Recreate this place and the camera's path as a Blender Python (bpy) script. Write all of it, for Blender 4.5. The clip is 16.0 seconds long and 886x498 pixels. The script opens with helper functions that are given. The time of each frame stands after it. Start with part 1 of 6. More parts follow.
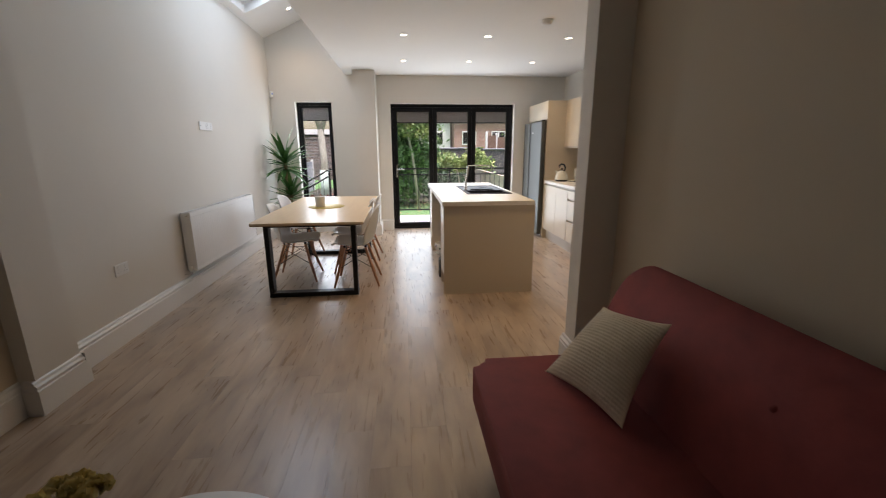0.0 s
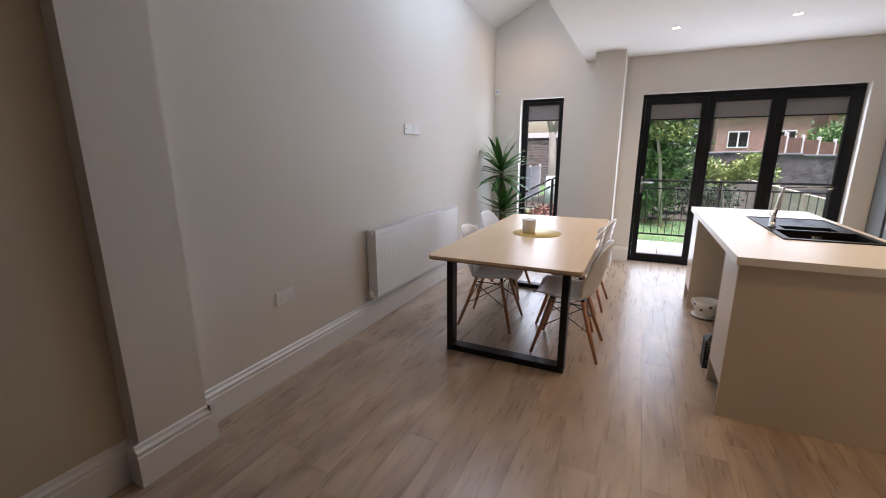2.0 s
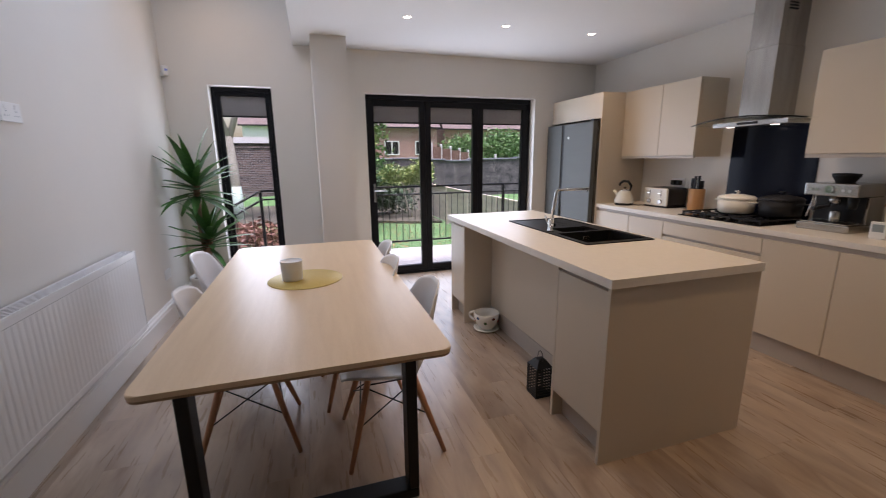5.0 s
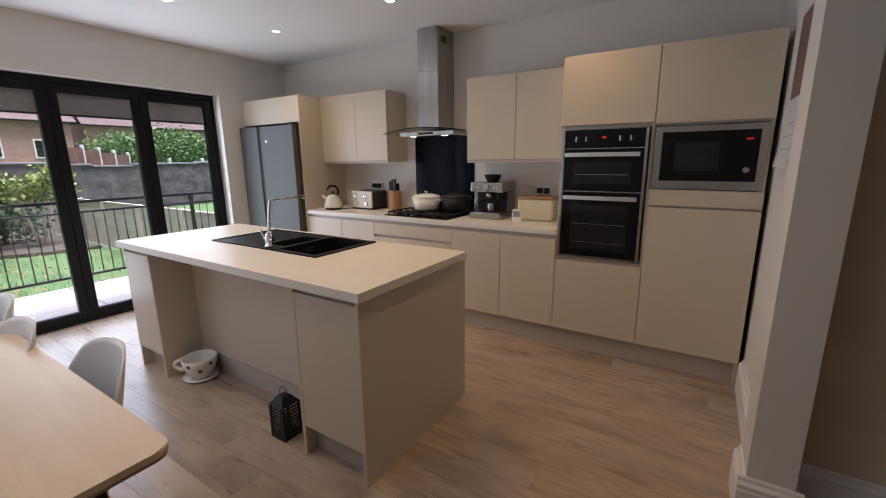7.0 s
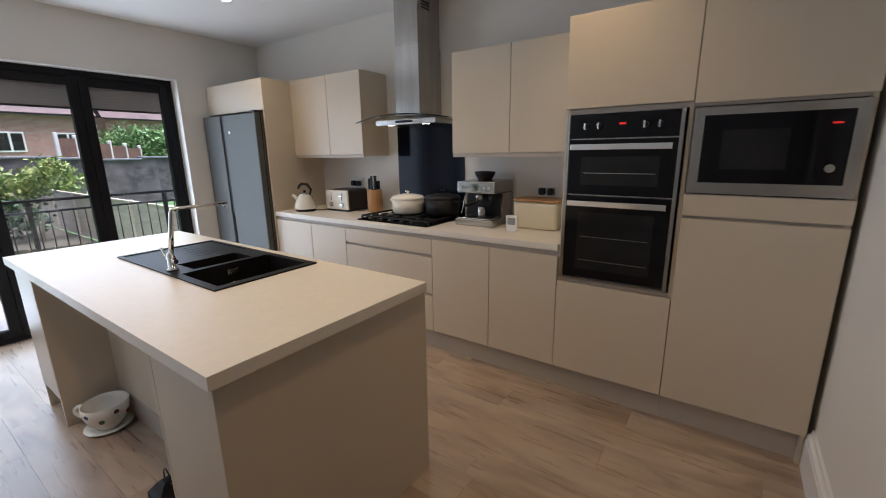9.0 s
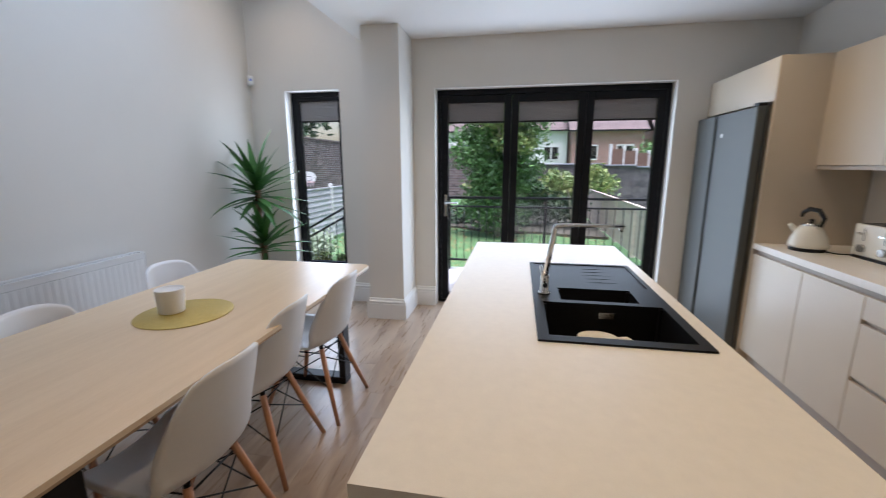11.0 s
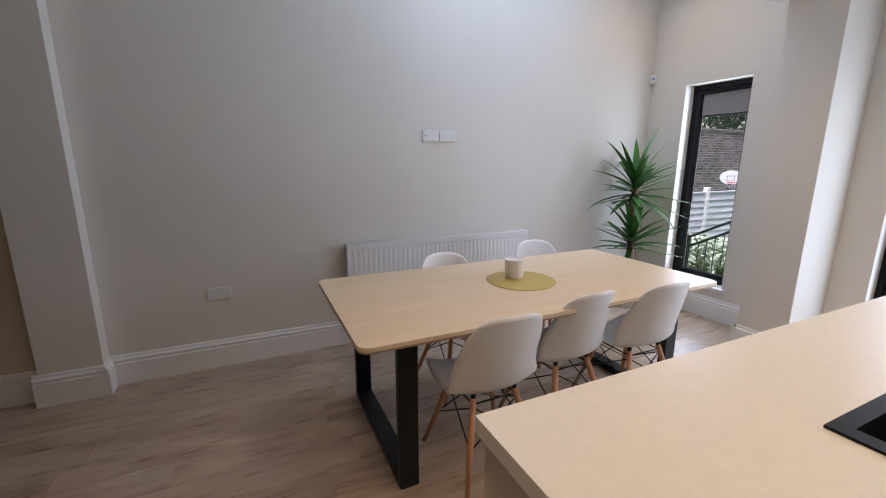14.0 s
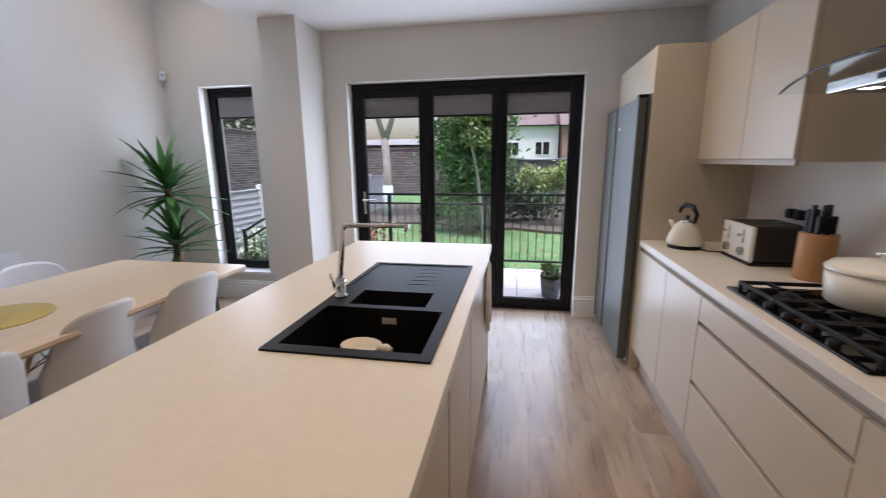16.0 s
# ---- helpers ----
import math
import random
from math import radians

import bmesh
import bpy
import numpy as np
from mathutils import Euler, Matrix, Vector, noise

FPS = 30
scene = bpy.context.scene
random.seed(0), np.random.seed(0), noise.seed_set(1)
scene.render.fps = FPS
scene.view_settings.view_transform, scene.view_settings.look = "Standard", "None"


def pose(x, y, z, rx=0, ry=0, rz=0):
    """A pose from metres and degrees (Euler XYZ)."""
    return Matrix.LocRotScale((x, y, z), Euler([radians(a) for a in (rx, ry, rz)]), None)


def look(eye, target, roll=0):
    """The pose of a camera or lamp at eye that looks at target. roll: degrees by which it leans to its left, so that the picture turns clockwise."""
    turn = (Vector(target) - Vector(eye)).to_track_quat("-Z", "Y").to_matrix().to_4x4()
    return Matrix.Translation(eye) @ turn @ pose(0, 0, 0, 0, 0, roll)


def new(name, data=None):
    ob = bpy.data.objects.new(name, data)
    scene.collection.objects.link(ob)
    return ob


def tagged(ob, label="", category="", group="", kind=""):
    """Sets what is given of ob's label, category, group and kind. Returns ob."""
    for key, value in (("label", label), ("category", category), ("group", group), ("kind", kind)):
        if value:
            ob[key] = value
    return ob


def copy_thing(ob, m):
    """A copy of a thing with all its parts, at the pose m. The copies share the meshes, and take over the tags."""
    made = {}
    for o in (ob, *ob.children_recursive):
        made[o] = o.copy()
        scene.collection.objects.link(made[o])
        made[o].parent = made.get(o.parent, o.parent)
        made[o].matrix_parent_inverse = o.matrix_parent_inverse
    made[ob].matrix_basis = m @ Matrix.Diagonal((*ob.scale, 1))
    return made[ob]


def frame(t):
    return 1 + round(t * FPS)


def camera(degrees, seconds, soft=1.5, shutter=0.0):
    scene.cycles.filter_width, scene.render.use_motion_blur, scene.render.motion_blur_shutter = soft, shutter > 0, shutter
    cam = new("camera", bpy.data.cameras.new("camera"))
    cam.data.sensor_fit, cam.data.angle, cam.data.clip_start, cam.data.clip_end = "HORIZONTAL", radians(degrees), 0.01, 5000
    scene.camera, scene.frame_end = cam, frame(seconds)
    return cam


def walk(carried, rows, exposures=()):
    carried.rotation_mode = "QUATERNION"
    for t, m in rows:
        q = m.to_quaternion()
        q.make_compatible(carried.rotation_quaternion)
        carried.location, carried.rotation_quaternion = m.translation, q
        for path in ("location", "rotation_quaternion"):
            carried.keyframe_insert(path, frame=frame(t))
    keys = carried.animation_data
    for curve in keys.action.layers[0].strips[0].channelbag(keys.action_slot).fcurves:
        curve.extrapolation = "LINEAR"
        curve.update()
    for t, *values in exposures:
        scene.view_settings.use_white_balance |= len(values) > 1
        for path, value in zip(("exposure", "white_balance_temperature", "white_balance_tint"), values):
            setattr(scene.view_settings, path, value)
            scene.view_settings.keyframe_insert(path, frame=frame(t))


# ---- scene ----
cam = camera(94.4, 16.0, 1.0, 0.2)
PATH = [
    (0, (0.377, 0.186, 1.386), (0.559, 2.121, 0.913), -0.3),
    (0.5, (0.381, 0.498, 1.385), (0.209, 2.435, 0.919), -0.4),
    (1, (0.374, 0.845, 1.396), (-0.108, 2.732, 0.938), -0.5),
    (1.5, (0.374, 1.191, 1.417), (-0.347, 3.001, 0.963), -0.5),
    (2, (0.245, 1.514, 1.419), (-0.59, 3.274, 0.965), -0.1),
    (2.5, (0.091, 1.818, 1.382), (-0.82, 3.547, 0.956), -0.5),
    (3, (-0.073, 2.043, 1.399), (-0.981, 3.774, 0.976), -0.3),
    (3.5, (-0.184, 2.209, 1.425), (-0.881, 4.033, 0.991), -0.1),
    (4, (-0.299, 2.357, 1.425), (-0.64, 4.281, 1.0), -0.0),
    (4.5, (-0.411, 2.485, 1.438), (-0.243, 4.431, 1.009), -0.2),
    (5, (-0.431, 2.608, 1.411), (0.153, 4.472, 0.981), -0.6),
    (7.5, (-0.34, 2.868, 1.427), (1.366, 3.812, 0.981), -0.8),
    (8, (-0.165, 2.861, 1.438), (1.543, 3.794, 0.978), -0.9),
    (10.5, (0.898, 3.325, 1.419), (1.369, 5.223, 1.002), -0.5),
    (11, (0.989, 3.409, 1.426), (0.638, 5.336, 1.023), -0.1),
    (11.5, (1.062, 3.458, 1.421), (0.127, 5.181, 1.022), 0.1),
    (12, (1.148, 3.49, 1.426), (-0.214, 4.901, 1.031), 0.5),
    (12.5, (1.244, 3.503, 1.435), (-0.391, 4.583, 1.034), 0.6),
    (13, (1.315, 3.506, 1.451), (-0.438, 4.374, 1.035), 0.5),
    (13.5, (1.36, 3.523, 1.448), (-0.426, 4.318, 1.026), 0.3),
    (14, (1.405, 3.562, 1.44), (-0.365, 4.393, 1.021), 0.2),
    (14.5, (1.487, 3.602, 1.431), (-0.139, 4.692, 1.02), 0.0),
    (15, (1.57, 3.627, 1.429), (0.252, 5.074, 1.018), -0.4),
    (15.5, (1.654, 3.634, 1.429), (0.772, 5.38, 1.011), -0.4),
    (16, (1.76, 3.635, 1.424), (1.409, 5.558, 1.002), -0.5),
]
EXPOSURE = [(0.0, 0.98, 6700, 23), (1.5, 0.98, 6450, 27), (5.0, 0.62, 6300, 31), (8.0, 0.70, 6150, 25), (10.5, 0.68, 5800, 21), (12.0, 0.76, 5900, 25), (14.0, 0.82, 6100, 26), (16.0, 0.62, 5950, 27)]
walk(cam, [(t, look(eye, target, roll)) for t, eye, target, roll in PATH], EXPOSURE)

# ---------- world, sun, exposure ----------
world = bpy.data.worlds.new("sky")
scene.world = world
world.use_nodes = True
wn = world.node_tree
sky = wn.nodes.new("ShaderNodeTexSky")
sky.sky_type = 'NISHITA'
sky.sun_disc = False
sky.sun_elevation, sky.sun_rotation = radians(76), radians(155)
sky.air_density, sky.dust_density = 1.6, 4.0
wn.nodes["Background"].inputs[1].default_value = 0.15
wn.links.new(sky.outputs[0], wn.nodes["Background"].inputs[0])
sun = new("sun", bpy.data.lights.new("sun", 'SUN'))
sun.data.energy, sun.data.angle, sun.data.color = 5.0, radians(30), (0.97, 0.985, 1.0)
sun.matrix_basis = pose(0, 0, 30, 14, 0, 25)


def area_lamp(name, m, w, h, power, colour):
    ld = bpy.data.lights.new(name, 'AREA')
    ld.shape, ld.size, ld.size_y, ld.energy, ld.color = 'RECTANGLE', w, h, power, colour
    ob = new(name, ld)
    ob.matrix_basis = m
    return ob


def spot_lamp(x, y, z, power, colour=(1.0, 0.715, 0.34), tilt=0.0):
    ld = bpy.data.lights.new("downlight_lamp", 'SPOT')
    ld.energy, ld.color, ld.spot_size, ld.spot_blend, ld.shadow_soft_size = power, colour, radians(130), 1.0, 0.04
    ob = new("downlight_lamp", ld)
    ob.matrix_basis = pose(x, y, z, 0, tilt, 0)
    return ob


DOWNLIGHTS = [(x, y) for y in (3.62, 4.94, 6.25) for x in (0.42, 1.32, 2.22)]
for dx, dy in DOWNLIGHTS:
    spot_lamp(dx, dy, 2.535, 8.4)
SLOPE_LIGHTS = [(-1.18, 6.82, 3.34)]
for dx, dy, dz in SLOPE_LIGHTS:
    spot_lamp(dx, dy, dz - 0.03, 8.0)
area_lamp("skylight_lamp", pose(-1.15, 5.40, 3.44, 0, -25.2, 0), 0.8, 1.75, 9.5, (0.68, 0.87, 1.0))
area_lamp("doors_lamp", pose(1.24, 7.47, 1.05, -90, 0, 0), 2.0, 1.9, 21, (0.76, 0.93, 1.0))
area_lamp("window_lamp", pose(-1.05, 7.47, 1.25, -90, 0, 0), 0.5, 1.7, 7.5, (0.78, 0.93, 1.0))


# ---------- mesh helpers ----------
def box(bm, x0, x1, y0, y1, z0, z1, bevel=0.0, seg=2):
    vs = [bm.verts.new((x, y, z)) for x in (x0, x1) for y in (y0, y1) for z in (z0, z1)]
    fs = [bm.faces.new([vs[i] for i in f]) for f in ((0, 1, 3, 2), (4, 6, 7, 5), (0, 4, 5, 1), (2, 3, 7, 6), (0, 2, 6, 4), (1, 5, 7, 3))]
    if bevel:
        es = list({e for f in fs for e in f.edges})
        bmesh.ops.bevel(bm, geom=es, offset=bevel, segments=seg, affect='EDGES', profile=0.5, clamp_overlap=True)
    return bm


def boxes(*rows, bevel=0.0, seg=2):
    bm = bmesh.new()
    for r in rows:
        box(bm, *r, bevel=bevel, seg=seg)
    return bm


def tube(bm, pts, radii, n=12, caps=True):
    pts = [Vector(p) for p in pts]
    if not isinstance(radii, (list, tuple)):
        radii = [radii] * len(pts)
    rings, side = [], None
    for i, p in enumerate(pts):
        d = (pts[min(i + 1, len(pts) - 1)] - pts[max(i - 1, 0)]).normalized()
        if side is None or abs(side.dot(d)) > 0.98:
            side = d.orthogonal().normalized()
        side = (side - d * side.dot(d)).normalized()
        up = d.cross(side)
        rings.append([bm.verts.new(p + radii[i] * (math.cos(a) * side + math.sin(a) * up)) for a in (2 * math.pi * k / n for k in range(n))])
    for a, b in zip(rings, rings[1:]):
        for k in range(n):
            bm.faces.new((a[k], a[(k + 1) % n], b[(k + 1) % n], b[k])).smooth = True
    if caps:
        bm.faces.new(rings[0][::-1])
        bm.faces.new(rings[-1])
    return bm


def lathe(bm, profile, cx, cy, cz, n=28, sx=1.0, sy=1.0, smooth=True):
    rings = []
    for r, z in profile:
        if r < 1e-5:
            rings.append([bm.verts.new((cx, cy, cz + z))])
        else:
            rings.append([bm.verts.new((cx + sx * r * math.cos(2 * math.pi * k / n), cy + sy * r * math.sin(2 * math.pi * k / n), cz + z)) for k in range(n)])
    for a, b in zip(rings, rings[1:]):
        for k in range(n):
            q = (k + 1) % n
            if len(a) == 1 and len(b) == 1:
                continue
            if len(a) == 1:
                f = bm.faces.new((a[0], b[k], b[q]))
            elif len(b) == 1:
                f = bm.faces.new((a[k], a[q], b[0]))
            else:
                f = bm.faces.new((a[k], a[q], b[q], b[k]))
            f.smooth = smooth
    return bm


def prism(bm, outline, z0, z1):
    lo = [bm.verts.new((x, y, z0)) for x, y in outline]
    hi = [bm.verts.new((x, y, z1)) for x, y in outline]
    n = len(outline)
    bm.faces.new(lo[::-1])
    bm.faces.new(hi)
    for k in range(n):
        bm.faces.new((lo[k], lo[(k + 1) % n], hi[(k + 1) % n], hi[k]))
    return bm


def rounded(x0, x1, y0, y1, r, n=6):
    out = []
    for cx, cy, a0 in ((x1 - r, y1 - r, 0), (x0 + r, y1 - r, 90), (x0 + r, y0 + r, 180), (x1 - r, y0 + r, 270)):
        out += [(cx + r * math.cos(radians(a0 + 90 * k / n)), cy + r * math.sin(radians(a0 + 90 * k / n))) for k in range(n + 1)]
    return out


def mesh_of(name, bm, material):
    me = bpy.data.meshes.new(name)
    bmesh.ops.recalc_face_normals(bm, faces=bm.faces)
    bm.to_mesh(me)
    bm.free()
    me.materials.append(material)
    return me


def thing(name, label, category, at=(0, 0, 0), group=""):
    ob = new(name)
    ob.matrix_basis = Matrix.Translation(at)
    ob.empty_display_size = 0.1
    return tagged(ob, label, category, group)


def part(name, bm, material, parent=None, label=""):
    ob = new(name, mesh_of(name, bm, material))
    if parent is not None:
        ob.parent = parent
        if parent.type == 'EMPTY':
            ob.matrix_parent_inverse = parent.matrix_basis.inverted()
    return tagged(ob, label)


def structure(name, bm, material, label, category):
    return tagged(part(name, bm, material), label, category, kind="structure")


def single(name, bm, material, label, category, group="", kind=""):
    return tagged(part(name, bm, material), label, category, group, kind)


# ---------- materials ----------
def material(name, colour, rough=0.5, metal=0.0, var=0.08, scale=6.0, stretch=(1, 1, 1), bump=0.0, fine=120.0, island=0.0, obj=0.0,
             second=None, glow=0.0, spec=0.5, coat=0.0):
    m = bpy.data.materials.new(name)
    m.use_nodes = True
    nt = m.node_tree
    N, L = nt.nodes, nt.links
    bs = N["Principled BSDF"]
    tc = N.new("ShaderNodeTexCoord")
    mp = N.new("ShaderNodeMapping")
    mp.inputs["Scale"].default_value = stretch
    L.new(tc.outputs["Object"], mp.inputs["Vector"])
    big = N.new("ShaderNodeTexNoise")
    big.inputs["Scale"].default_value, big.inputs["Detail"].default_value, big.inputs["Roughness"].default_value = scale, 4.0, 0.6
    small = N.new("ShaderNodeTexNoise")
    small.inputs["Scale"].default_value, small.inputs["Detail"].default_value = fine, 2.0
    L.new(mp.outputs[0], big.inputs["Vector"])
    L.new(mp.outputs[0], small.inputs["Vector"])
    mix = N.new("ShaderNodeMath")
    mix.operation = 'MULTIPLY_ADD'
    mix.inputs[1].default_value = 0.35
    L.new(small.outputs[0], mix.inputs[0])
    sc = N.new("ShaderNodeMath")
    sc.operation = 'MULTIPLY'
    sc.inputs[1].default_value = 0.65
    L.new(big.outputs[0], sc.inputs[0])
    L.new(sc.outputs[0], mix.inputs[2])
    ramp = N.new("ShaderNodeMapRange")
    ramp.inputs["From Min"].default_value, ramp.inputs["From Max"].default_value = 0.32, 0.68
    L.new(mix.outputs[0], ramp.inputs["Value"])
    val = ramp.outputs[0]
    if island or obj:
        add = N.new("ShaderNodeMath")
        add.operation = 'MULTIPLY_ADD'
        add.inputs[1].default_value = island or obj
        src = N.new("ShaderNodeNewGeometry").outputs["Random Per Island"] if island else N.new("ShaderNodeObjectInfo").outputs["Random"]
        L.new(src, add.inputs[0])
        sub = N.new("ShaderNodeMath")
        sub.operation = 'SUBTRACT'
        sub.inputs[1].default_value = 0.5 * (island or obj)
        L.new(val, sub.inputs[0])
        L.new(sub.outputs[0], add.inputs[2])
        val = add.outputs[0]
    cm = N.new("ShaderNodeMix")
    cm.data_type = 'RGBA'
    c2 = second or tuple(min(1.0, c * (1 + var)) for c in colour)
    c1 = colour if second else tuple(c * (1 - var) for c in colour)
    cm.inputs["A"].default_value = (*c1, 1)
    cm.inputs["B"].default_value = (*c2, 1)
    cm.clamp_factor = True
    L.new(val, cm.inputs["Factor"])
    L.new(cm.outputs["Result"], bs.inputs["Base Color"])
    rr = N.new("ShaderNodeMapRange")
    rr.inputs["To Min"].default_value, rr.inputs["To Max"].default_value = max(0.02, rough * 0.85), min(1, rough * 1.15)
    L.new(mix.outputs[0], rr.inputs["Value"])
    L.new(rr.outputs[0], bs.inputs["Roughness"])
    bs.inputs["Metallic"].default_value = metal
    bs.inputs["Specular IOR Level"].default_value = spec
    if coat:
        bs.inputs["Coat Weight"].default_value, bs.inputs["Coat Roughness"].default_value = coat, 0.08
    if bump:
        bp = N.new("ShaderNodeBump")
        bp.inputs["Strength"].default_value, bp.inputs["Distance"].default_value = bump, 0.004
        L.new(small.outputs[0], bp.inputs["Height"])
        L.new(bp.outputs[0], bs.inputs["Normal"])
    if glow:
        bs.inputs["Emission Color"].default_value = (*colour, 1)
        bs.inputs["Emission Strength"].default_value = glow
    return m


def glass_material(name, tint=(1, 1, 1), rough=0.0):
    m = bpy.data.materials.new(name)
    m.use_nodes = True
    N, L = m.node_tree.nodes, m.node_tree.links
    N.remove(N["Principled BSDF"])
    tr, gl, mx, lw = N.new("ShaderNodeBsdfTransparent"), N.new("ShaderNodeBsdfGlossy"), N.new("ShaderNodeMixShader"), N.new("ShaderNodeLayerWeight")
    pw, ad = N.new("ShaderNodeMath"), N.new("ShaderNodeMath")
    pw.operation, ad.operation = 'POWER', 'MULTIPLY_ADD'
    pw.inputs[1].default_value, ad.inputs[1].default_value, ad.inputs[2].default_value = 4.0, 0.5, 0.035
    tr.inputs[0].default_value = (*tint, 1)
    gl.inputs["Roughness"].default_value = rough
    L.new(lw.outputs["Facing"], pw.inputs[0])
    L.new(pw.outputs[0], ad.inputs[0])
    L.new(ad.outputs[0], mx.inputs[0])
    L.new(tr.outputs[0], mx.inputs[1])
    L.new(gl.outputs[0], mx.inputs[2])
    L.new(mx.outputs[0], N["Material Output"].inputs[0])
    return m


def plank_material():
    m = bpy.data.materials.new("oak_plank")
    m.use_nodes = True
    N, L = m.node_tree.nodes, m.node_tree.links
    bs = N["Principled BSDF"]
    tc, oi, sc, mp = N.new("ShaderNodeTexCoord"), N.new("ShaderNodeObjectInfo"), N.new("ShaderNodeVectorMath"), N.new("ShaderNodeVectorMath")
    sc.operation, mp.operation = 'SCALE', 'ADD'
    sc.inputs[0].default_value = (37.0, 91.0, 13.0)
    L.new(oi.outputs["Random"], sc.inputs["Scale"])
    L.new(tc.outputs["Object"], mp.inputs[0])
    L.new(sc.outputs[0], mp.inputs[1])
    layers = []
    for stretch, scale, detail, dist in (((3.6, 0.9, 1), 2.2, 4.5, 0.7), ((14.0, 1.1, 1), 3.0, 4.0, 0.4), ((2.2, 0.8, 1), 2.0, 3.0, 0.3)):
        g = N.new("ShaderNodeMapping")
        g.inputs["Scale"].default_value = stretch
        L.new(mp.outputs[0], g.inputs[0])
        t = N.new("ShaderNodeTexNoise")
        t.inputs["Scale"].default_value, t.inputs["Detail"].default_value, t.inputs["Distortion"].default_value = scale, detail, dist
        L.new(g.outputs[0], t.inputs["Vector"])
        layers.append(t)
    r1 = N.new("ShaderNodeValToRGB")
    r1.color_ramp.elements[0].position, r1.color_ramp.elements[0].color = 0.30, (0.265, 0.187, 0.132, 1)
    r1.color_ramp.elements[1].position, r1.color_ramp.elements[1].color = 0.70, (0.56, 0.445, 0.335, 1)
    e = r1.color_ramp.elements.new(0.48)
    e.color = (0.405, 0.30, 0.215, 1)
    a1 = N.new("ShaderNodeMath")
    a1.operation = 'MULTIPLY_ADD'
    a1.inputs[1].default_value = 0.11
    L.new(layers[1].outputs[0], a1.inputs[0])
    a0 = N.new("ShaderNodeMath")
    a0.operation = 'MULTIPLY_ADD'
    a0.inputs[1].default_value, a0.inputs[2].default_value = 0.89, 0.0
    L.new(layers[0].outputs[0], a0.inputs[0])
    L.new(a0.outputs[0], a1.inputs[2])
    a2 = N.new("ShaderNodeMath")
    a2.operation = 'MULTIPLY_ADD'
    a2.inputs[1].default_value = 0.045
    L.new(oi.outputs["Random"], a2.inputs[0])
    a3 = N.new("ShaderNodeMath")
    a3.operation = 'SUBTRACT'
    a3.inputs[1].default_value = 0.025
    L.new(a1.outputs[0], a3.inputs[0])
    L.new(a3.outputs[0], a2.inputs[2])
    L.new(a2.outputs[0], r1.inputs[0])
    mx = N.new("ShaderNodeMix")
    mx.data_type = 'RGBA'
    mx.inputs["B"].default_value = (0.44, 0.37, 0.31, 1)
    mr = N.new("ShaderNodeMapRange")
    mr.inputs["From Min"].default_value, mr.inputs["From Max"].default_value, mr.inputs["To Max"].default_value = 0.4, 0.7, 0.45
    L.new(layers[2].outputs[0], mr.inputs[0])
    L.new(mr.outputs[0], mx.inputs["Factor"])
    L.new(r1.outputs[0], mx.inputs["A"])
    L.new(mx.outputs["Result"], bs.inputs["Base Color"])
    rr = N.new("ShaderNodeMapRange")
    rr.inputs["To Min"].default_value, rr.inputs["To Max"].default_value = 0.24, 0.33
    bs.inputs["Specular IOR Level"].default_value = 0.75
    L.new(layers[1].outputs[0], rr.inputs[0])
    L.new(rr.outputs[0], bs.inputs["Roughness"])
    bp = N.new("ShaderNodeBump")
    bp.inputs["Strength"].default_value, bp.inputs["Distance"].default_value = 0.03, 0.002
    L.new(layers[1].outputs[0], bp.inputs["Height"])
    L.new(bp.outputs[0], bs.inputs["Normal"])
    return m


PAINT = material("wall_paint", (0.745, 0.712, 0.655), 0.7, var=0.025, scale=1.3, bump=0.05, fine=260)
# wall paint of the sitting end, with warm lamplight put into its colour
WARMLIT = material("warm_lit_wall_paint", (0.62, 0.535, 0.41), 0.7, var=0.03, scale=1.3, bump=0.05, fine=260)
CEIL = material("ceiling_paint", (0.82, 0.81, 0.79), 0.8, var=0.02, scale=1.1, bump=0.04, fine=240)
TRIM = material("trim_gloss", (0.80, 0.79, 0.77), 0.35, var=0.02, scale=2)
OAK = plank_material()
SUB = material("floor_joint", (0.12, 0.09, 0.07), 0.9, var=0.1)
CASH = material("cashmere_laminate", (0.635, 0.548, 0.43), 0.34, var=0.03, scale=1.5, bump=0.015, fine=300)
CARC = material("carcass_board", (0.50, 0.44, 0.38), 0.45, var=0.04, scale=2)
STONE = material("worktop_laminate", (0.80, 0.755, 0.68), 0.36, var=0.035, scale=30, bump=0.02, fine=420)
TABLE = material("table_oak", (0.69, 0.52, 0.335), 0.33, second=(0.79, 0.62, 0.425), scale=2.2, stretch=(9, 0.8, 1), fine=60, bump=0.03)
TEDGE = material("table_edge", (0.40, 0.26, 0.15), 0.45, var=0.2, scale=12, stretch=(1, 1, 6))
BLACK = material("black_steel", (0.010, 0.010, 0.011), 0.42, var=0.25, scale=9, bump=0.03, spec=0.3)
ALU = material("anthracite_aluminium", (0.008, 0.008, 0.010), 0.38, var=0.2, scale=5, spec=0.22)
SHELL = material("white_polypropylene", (0.82, 0.81, 0.80), 0.38, var=0.02, scale=6)
BEECH = material("beech_dowel", (0.44, 0.20, 0.10), 0.45, second=(0.60, 0.31, 0.17), scale=6, stretch=(5, 5, 0.6), fine=80)
RADW = material("radiator_enamel", (0.80, 0.80, 0.79), 0.3, var=0.02)
STEEL = material("brushed_steel", (0.44, 0.43, 0.41), 0.25, 1.0, var=0.05, scale=2.5, stretch=(9, 9, 0.7), fine=60)
CHROME = material("chrome", (0.78, 0.78, 0.78), 0.08, 1.0, var=0.02)
